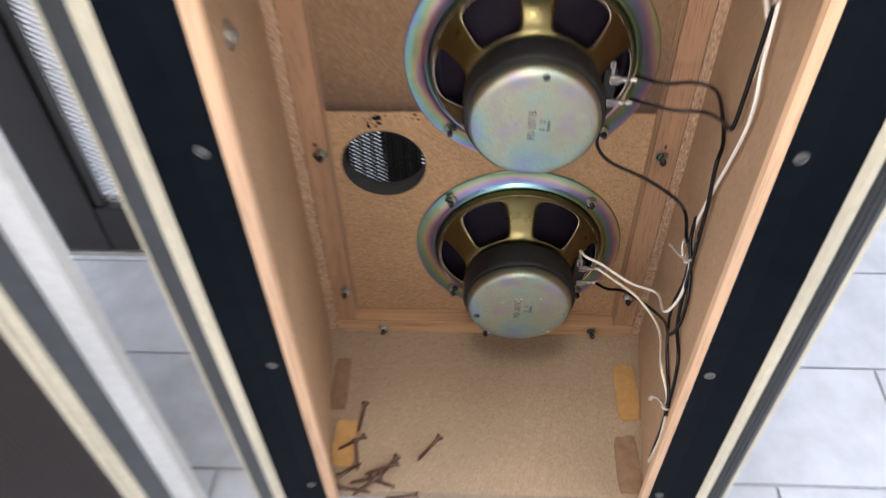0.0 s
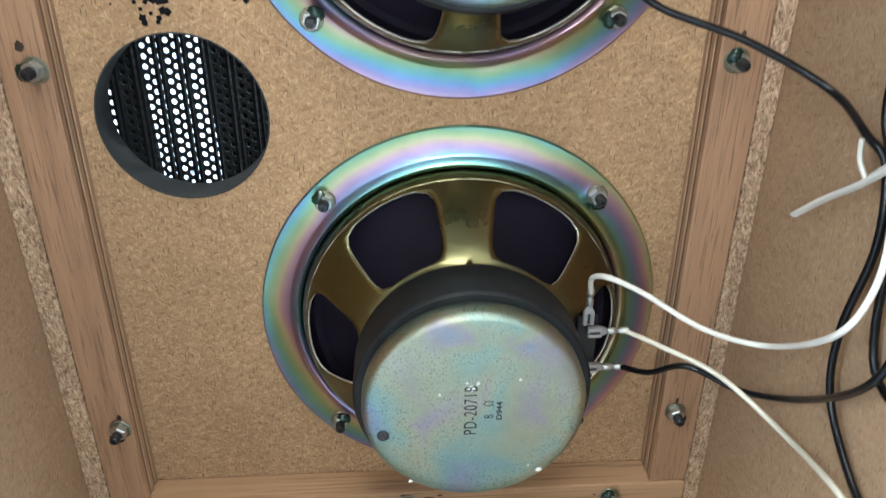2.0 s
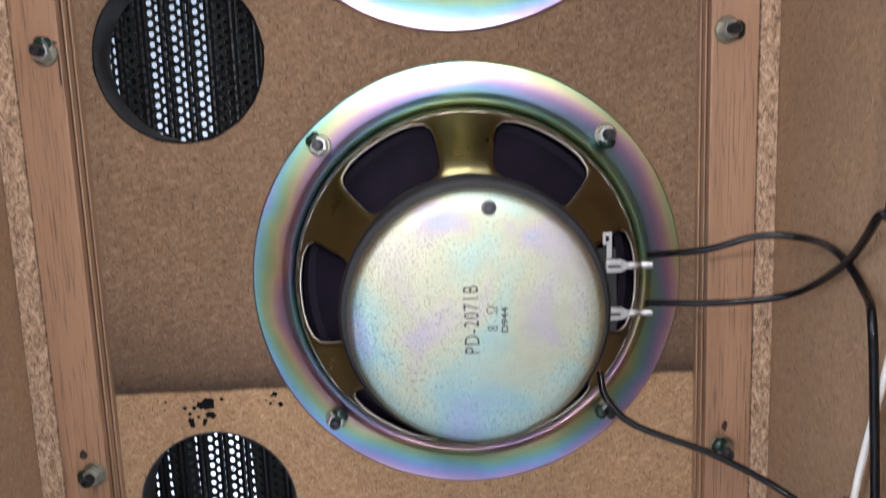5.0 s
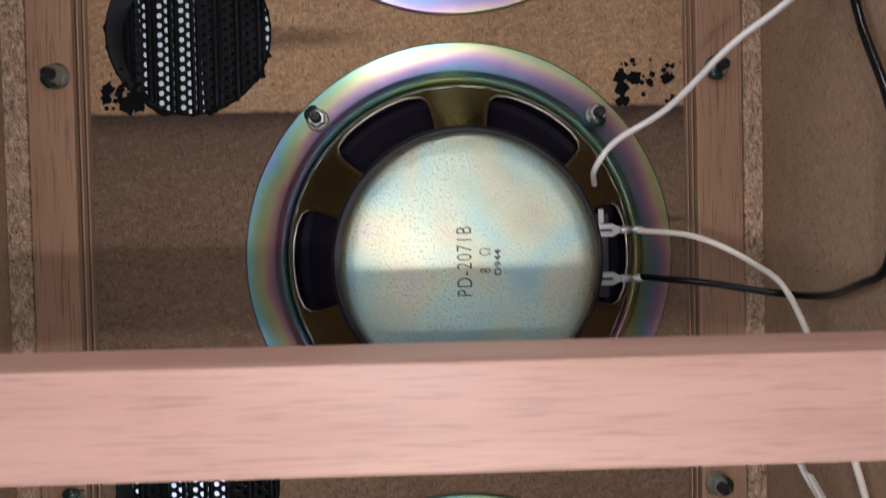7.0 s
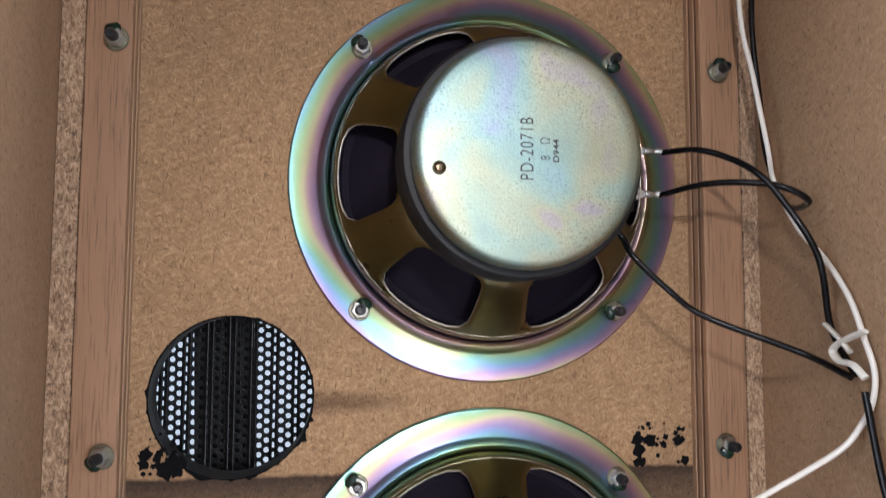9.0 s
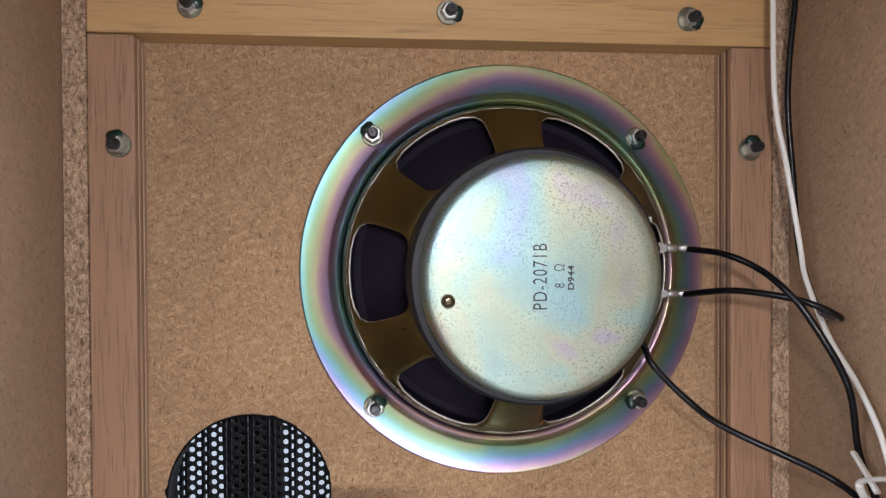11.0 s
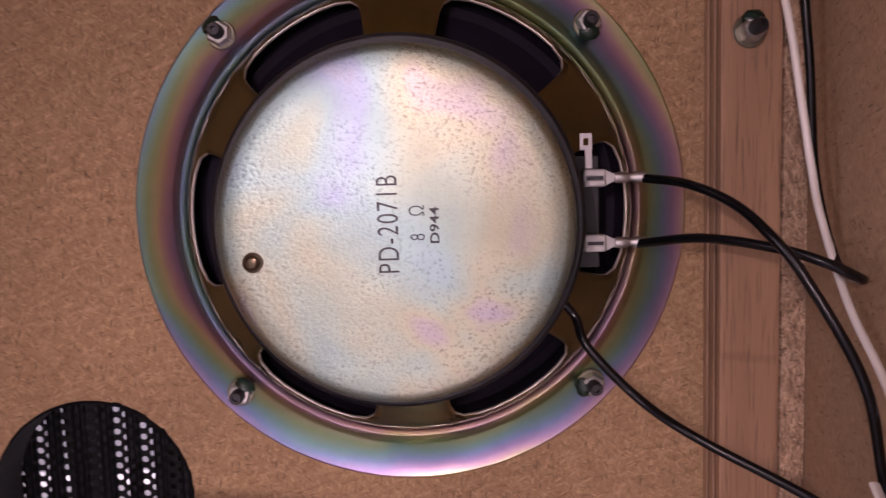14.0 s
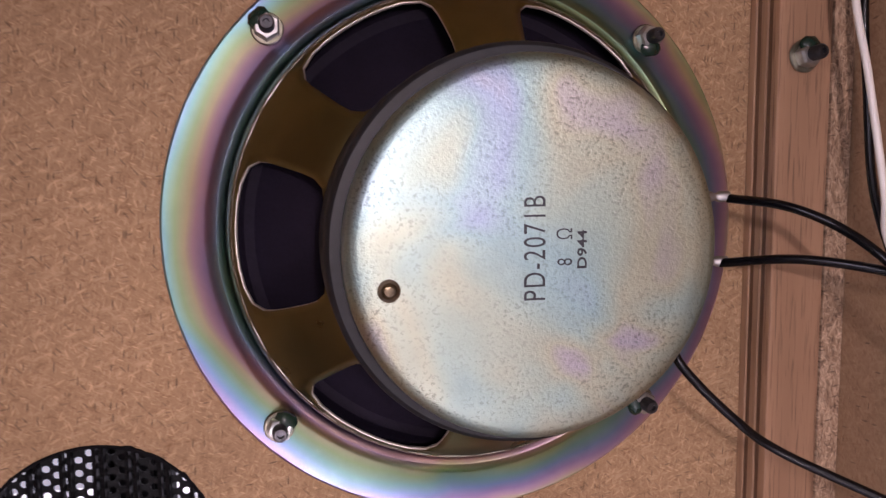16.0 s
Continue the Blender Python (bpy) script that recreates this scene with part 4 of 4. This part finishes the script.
wire([(0.083, -0.042, 0.606), (0.106, -0.062, 0.604), (0.131, -0.075, 0.6), (0.137, -0.1, 0.601), (0.135, -0.126, 0.607), (0.134, -0.143, 0.613), (0.1299, -0.155, 0.628), (0.1299, -0.155, 0.66), (0.1334, -0.13, 0.7), (0.1343, -0.118, 0.742)], black_pvc, 'black plastic covered speaker wire', 0.00155)
wire([(0.083, -0.042, 0.404), (0.103, -0.058, 0.408), (0.122, -0.065, 0.414), (0.137, -0.075, 0.414), (0.137, -0.101, 0.412), (0.136, -0.121, 0.402), (0.129, -0.139, 0.394), (0.133, -0.137, 0.351), (0.133, -0.143, 0.287), (0.133, -0.152, 0.23), (0.1308, -0.185, 0.215), (0.1297, -0.2, 0.15), (0.1297, -0.2, 0.1)], black_pvc, 'black plastic covered speaker wire', 0.00155)
wire([(0.082, -0.042, 0.382), (0.11, -0.06, 0.385), (0.135, -0.07, 0.39), (0.137, -0.106, 0.409), (0.129, -0.139, 0.43), (0.132, -0.141, 0.439), (0.132, -0.142, 0.523)], black_pvc, 'black plastic covered speaker wire', 0.00155)
wire([(0.058, -0.055, 0.355), (0.06, -0.06, 0.344), (0.072, -0.065, 0.333), (0.104, -0.075, 0.322), (0.132, -0.09, 0.307), (0.132, -0.118, 0.299), (0.135, -0.128, 0.291), (0.134, -0.136, 0.265), (0.133, -0.131, 0.228), (0.133, -0.136, 0.201), (0.132, -0.16, 0.183), (0.131, -0.188, 0.172), (0.13, -0.197, 0.157), (0.13, -0.2, 0.125), (0.1297, -0.2, 0.08)], black_pvc, 'black plastic covered speaker wire', 0.00155)
wire([(0.0828, -0.0417, 0.1495), (0.094, -0.053, 0.1535), (0.107, -0.066, 0.166), (0.129, -0.08, 0.161), (0.136, -0.115, 0.183), (0.125, -0.162, 0.225), (0.129, -0.167, 0.247), (0.132, -0.159, 0.269), (0.134, -0.14, 0.288), (0.133, -0.125, 0.305), (0.134, -0.12, 0.325)], black_pvc, 'black plastic covered speaker wire', 0.00155)
wire([(0.0635, -0.042, 0.194), (0.0610, -0.05, 0.207), (0.064, -0.066, 0.216), (0.079, -0.07, 0.21), (0.106, -0.08, 0.196), (0.131, -0.09, 0.193), (0.122, -0.144, 0.234), (0.129, -0.148, 0.255), (0.134, -0.14, 0.276), (0.135, -0.13, 0.293), (0.135, -0.122, 0.324), (0.131, -0.163, 0.447), (0.131, -0.155, 0.492), (0.132, -0.147, 0.527)], white_pvc, 'white plastic covered speaker wire looping to the side', 0.0013)
wire([(0.0828, -0.0417, 0.1715), (0.097, -0.055, 0.1705), (0.12, -0.075, 0.166), (0.137, -0.106, 0.158), (0.127, -0.163, 0.179), (0.13, -0.183, 0.171), (0.13, -0.197, 0.161), (0.129, -0.206, 0.133), (0.1293, -0.205, 0.11), (0.1297, -0.2, 0.07)], aged_pvc, 'cream plastic covered speaker wire running down', 0.0013)


def tie(points, tails, label):
    ob = thing("cable_tie", label, "cable tie")
    part("band", tube(points, 0.0011, 8, 6, 1.5), tie_plastic, ob, "", True)
    for tail in tails:
        part("tail", tube(tail, 0.0010, 8, 6, 1.7), tie_plastic, ob, "", True)
    return ob


tie([(0.135, -0.123, 0.286), (0.128, -0.14, 0.296), (0.127, -0.146, 0.3), (0.134, -0.139, 0.297)], [[(0.129, -0.14, 0.296), (0.13, -0.124, 0.283), (0.131, -0.104, 0.269), (0.133, -0.083, 0.253)], [(0.13, -0.127, 0.286), (0.13, -0.121, 0.291), (0.13, -0.119, 0.298)]], 'twisted pale paper-covered wire tie')
tie([(0.131, -0.187, 0.158), (0.124, -0.201, 0.173), (0.124, -0.207, 0.179), (0.129, -0.204, 0.173)], [[(0.126, -0.198, 0.17), (0.126, -0.183, 0.156), (0.127, -0.166, 0.132), (0.129, -0.158, 0.114)]], 'twisted pale paper-covered wire tie')
tie([(0.134, -0.095, 0.769), (0.132, -0.107, 0.763), (0.132, -0.113, 0.758)], [[(0.131, -0.124, 0.767), (0.131, -0.109, 0.762), (0.132, -0.102, 0.758), (0.131, -0.107, 0.754), (0.13, -0.117, 0.753), (0.131, -0.123, 0.748)]], 'twisted pale paper-covered wire tie')
tie([(0.135, -0.077, 0.537), (0.133, -0.093, 0.529), (0.133, -0.113, 0.52), (0.132, -0.126, 0.518), (0.132, -0.138, 0.512)], [[(0.131, -0.099, 0.532), (0.13, -0.112, 0.526), (0.131, -0.119, 0.52)]], 'twisted pale paper-covered wire tie')


# ---- loose screws on the cabinet floor ----
def loose_screw(x, y, angle, length, tilt=0.0, up=0.0):
    ob = thing("wood_screw", "rusty countersunk wood screw lying on the cabinet floor", "screw", Matrix.Translation((x, y, ZB + 0.0028 + up)) @ pose(0, 0, 0, 0, 0, angle) @ pose(0, 0, 0, 0, 90 - tilt, 0), "loose screws")
    prof = [(0.0, 0.0), (0.0008, 0.001)]
    for k in range(int(length * 0.62 / 0.0016)):
        prof += [(0.0013, 0.002 + 0.0016 * k), (0.0021, 0.0026 + 0.0016 * k), (0.0014, 0.0032 + 0.0016 * k)]
    prof += [(0.0018, length * 0.68), (0.0018, length - 0.004), (0.0, length - 0.004)]
    part("shank", lathe(prof, 10), rust_screw, ob, "", True)
    part("head", lathe([(0.0, length - 0.004), (0.0018, length - 0.004), (0.0042, length - 0.0006), (0.0042, length), (0.0008, length), (0.0, length - 0.0008)], 16), rust_screw, ob, "", True)
    return ob


for x, y, a, length, tilt, up in ((-0.163, -0.155, 84, 0.036, 0, 0), (-0.182, -0.176, 32, 0.032, 0, 0), (-0.098, -0.186, 52, 0.036, 0, 0), (-0.158, -0.200, 100, 0.034, 4, 0.002),
                                  (-0.150, -0.204, 20, 0.036, 5, 0.003), (-0.165, -0.214, 10, 0.034, 6, 0.003), (-0.136, -0.206, 55, 0.030, 0, 0), (-0.142, -0.222, 172, 0.036, 0, 0),
                                  (-0.128, -0.228, 8, 0.034, 0, 0), (-0.160, -0.228, 40, 0.034, 6, 0.004), (-0.118, -0.216, 160, 0.030, 0, 0), (-0.155, -0.190, 215, 0.028, 0, 0)):
    loose_screw(x, y, a, length, tilt, up)


# ---- beside and beyond the cabinet ----
removed = thing("cabinet_back_panel", "ribbed dark brown cabinet back panel propped upright on the tiles", "panel")
PT = 0.97
part("board", box(-0.74, -0.311, -0.2498, -0.236, RZ0, PT, 0.001), side_board, removed, "chipboard panel")
part("edge_cover", prism([(-0.3030, -0.2500), (-0.3238, -0.2520), (-0.3238, -0.2499), (-0.3108, -0.2485), (-0.3108, -0.236), (-0.3030, -0.236)], RZ0, PT), grey_trim, removed, "pale grey edge covering")
part("dark_band", prism([(-0.3240, -0.2535), (-0.3468, -0.2545), (-0.3468, -0.2499), (-0.3240, -0.2499)], RZ0, PT), dark_vinyl, removed, "dark green vinyl band")
for x in (-0.3470, -0.3582):
    part("piping", prism([(x, -0.254), (x - 0.003, -0.257), (x - 0.008, -0.257), (x - 0.0110, -0.254), (x - 0.0110, -0.2499), (x, -0.2499)], RZ0, PT), cream, removed, "cream piping")
part("covering", box(-0.74, -0.3694, -0.2525, -0.2499, RZ0, PT), brown_vinyl, removed, "ribbed dark brown covering")
for k in range(40):
    x = -0.374 - 0.0082 * k
    part("rib", prism([(x, -0.2524), (x - 0.0025, -0.2560), (x - 0.005, -0.2524)], RZ0, PT), brown_vinyl, removed)

grille = thing("grille_panel", "black framed perforated metal grille standing on the tiles", "grille")
GX0, GX1, GYY, GZ1 = -0.603, -0.29, 0.13, 0.95
for name, b in (("frame_side", (GX0, GX0 + 0.066, RZ0 + 0.008, GZ1)), ("frame_side", (GX1 - 0.05, GX1, RZ0 + 0.008, GZ1))):
    part(name, box(b[0], b[1], GYY, GYY + 0.03, b[2], b[3], 0.003), black_paint, grille)
part("frame_bottom", box(GX0 + 0.0662, GX1 - 0.0502, GYY + 0.001, GYY + 0.029, RZ0 + 0.008, 0.075, 0.003), black_paint, grille)
part("frame_top", box(GX0 + 0.0662, GX1 - 0.0502, GYY + 0.001, GYY + 0.029, GZ1 - 0.05, GZ1, 0.003), black_paint, grille)
part("bottom_trim", box(GX0 - 0.004, GX1, GYY - 0.003, GYY + 0.03, RZ0, RZ0 + 0.0078, 0.001), bright_zinc, grille, "bright metal bottom trim")
part("inner_bead", box(GX0 + 0.0664, GX0 + 0.078, GYY + 0.006, GYY + 0.012, 0.076, GZ1 - 0.051), dark_vinyl, grille)
perforated("perforated_sheet", GX0 + 0.066, GX1 - 0.05, 0.072, GZ1 - 0.045, 0.0070, 0.0080, 0.0026, pale_mesh, grille, GYY + 0.014, "shiny perforated metal sheet")

for x0, x1, lean in ((-0.171, -0.127, -0.028), (-0.237, -0.2215, -0.030)):
    post = thing("dark_post", "dark ribbed upright post leaning a little on the tiles", "post")
    for name, mat, y0, y1, strips in (("core", flat_black, 0.2, 0.218, [(x0, x1)]), ("rib", grille_steel, 0.1965, 0.1998, [(x0 + 0.004 + 0.012 * k, x0 + 0.010 + 0.012 * k) for k in range(max(1, int((x1 - x0) / 0.012)))])):
        for a, b in strips:
            bm = box(a, b, y0, y1, RZ0, 1.15)
            for v in bm.verts:
                v.co.x += lean * (v.co.z - 0.42)
            part(name, bm, mat, post)

# ---- floor tiles ----
TW, TL = 0.15, 0.30
tile_mesh = mesh_of("tile", box(-TL / 2 + 0.0018, TL / 2 - 0.0018, -TW / 2 + 0.0018, TW / 2 - 0.0018, -0.006, 0.0, 0.0012), tile_glaze)
count = 0
for j in range(int((RY1 - RY0) / TW)):
    for i in range(-1, int((RX1 - RX0) / TL) + 1):
        x = RX0 + 0.03 + TL * (i + 0.5) + (TL / 2 if j % 2 else 0)
        start, stop = max(RX0, x - TL / 2), min(RX1, x + TL / 2)
        if stop - start < 0.02 or count > 298:
            continue
        tile = new("tile", tile_mesh)
        tile.parent, count = floor, count + 1
        tile.scale.x = (stop - start) / TL
        tile.location = ((start + stop) / 2, RY0 + TW * (j + 0.5) + 0.02, RZ0 - 0.0002)
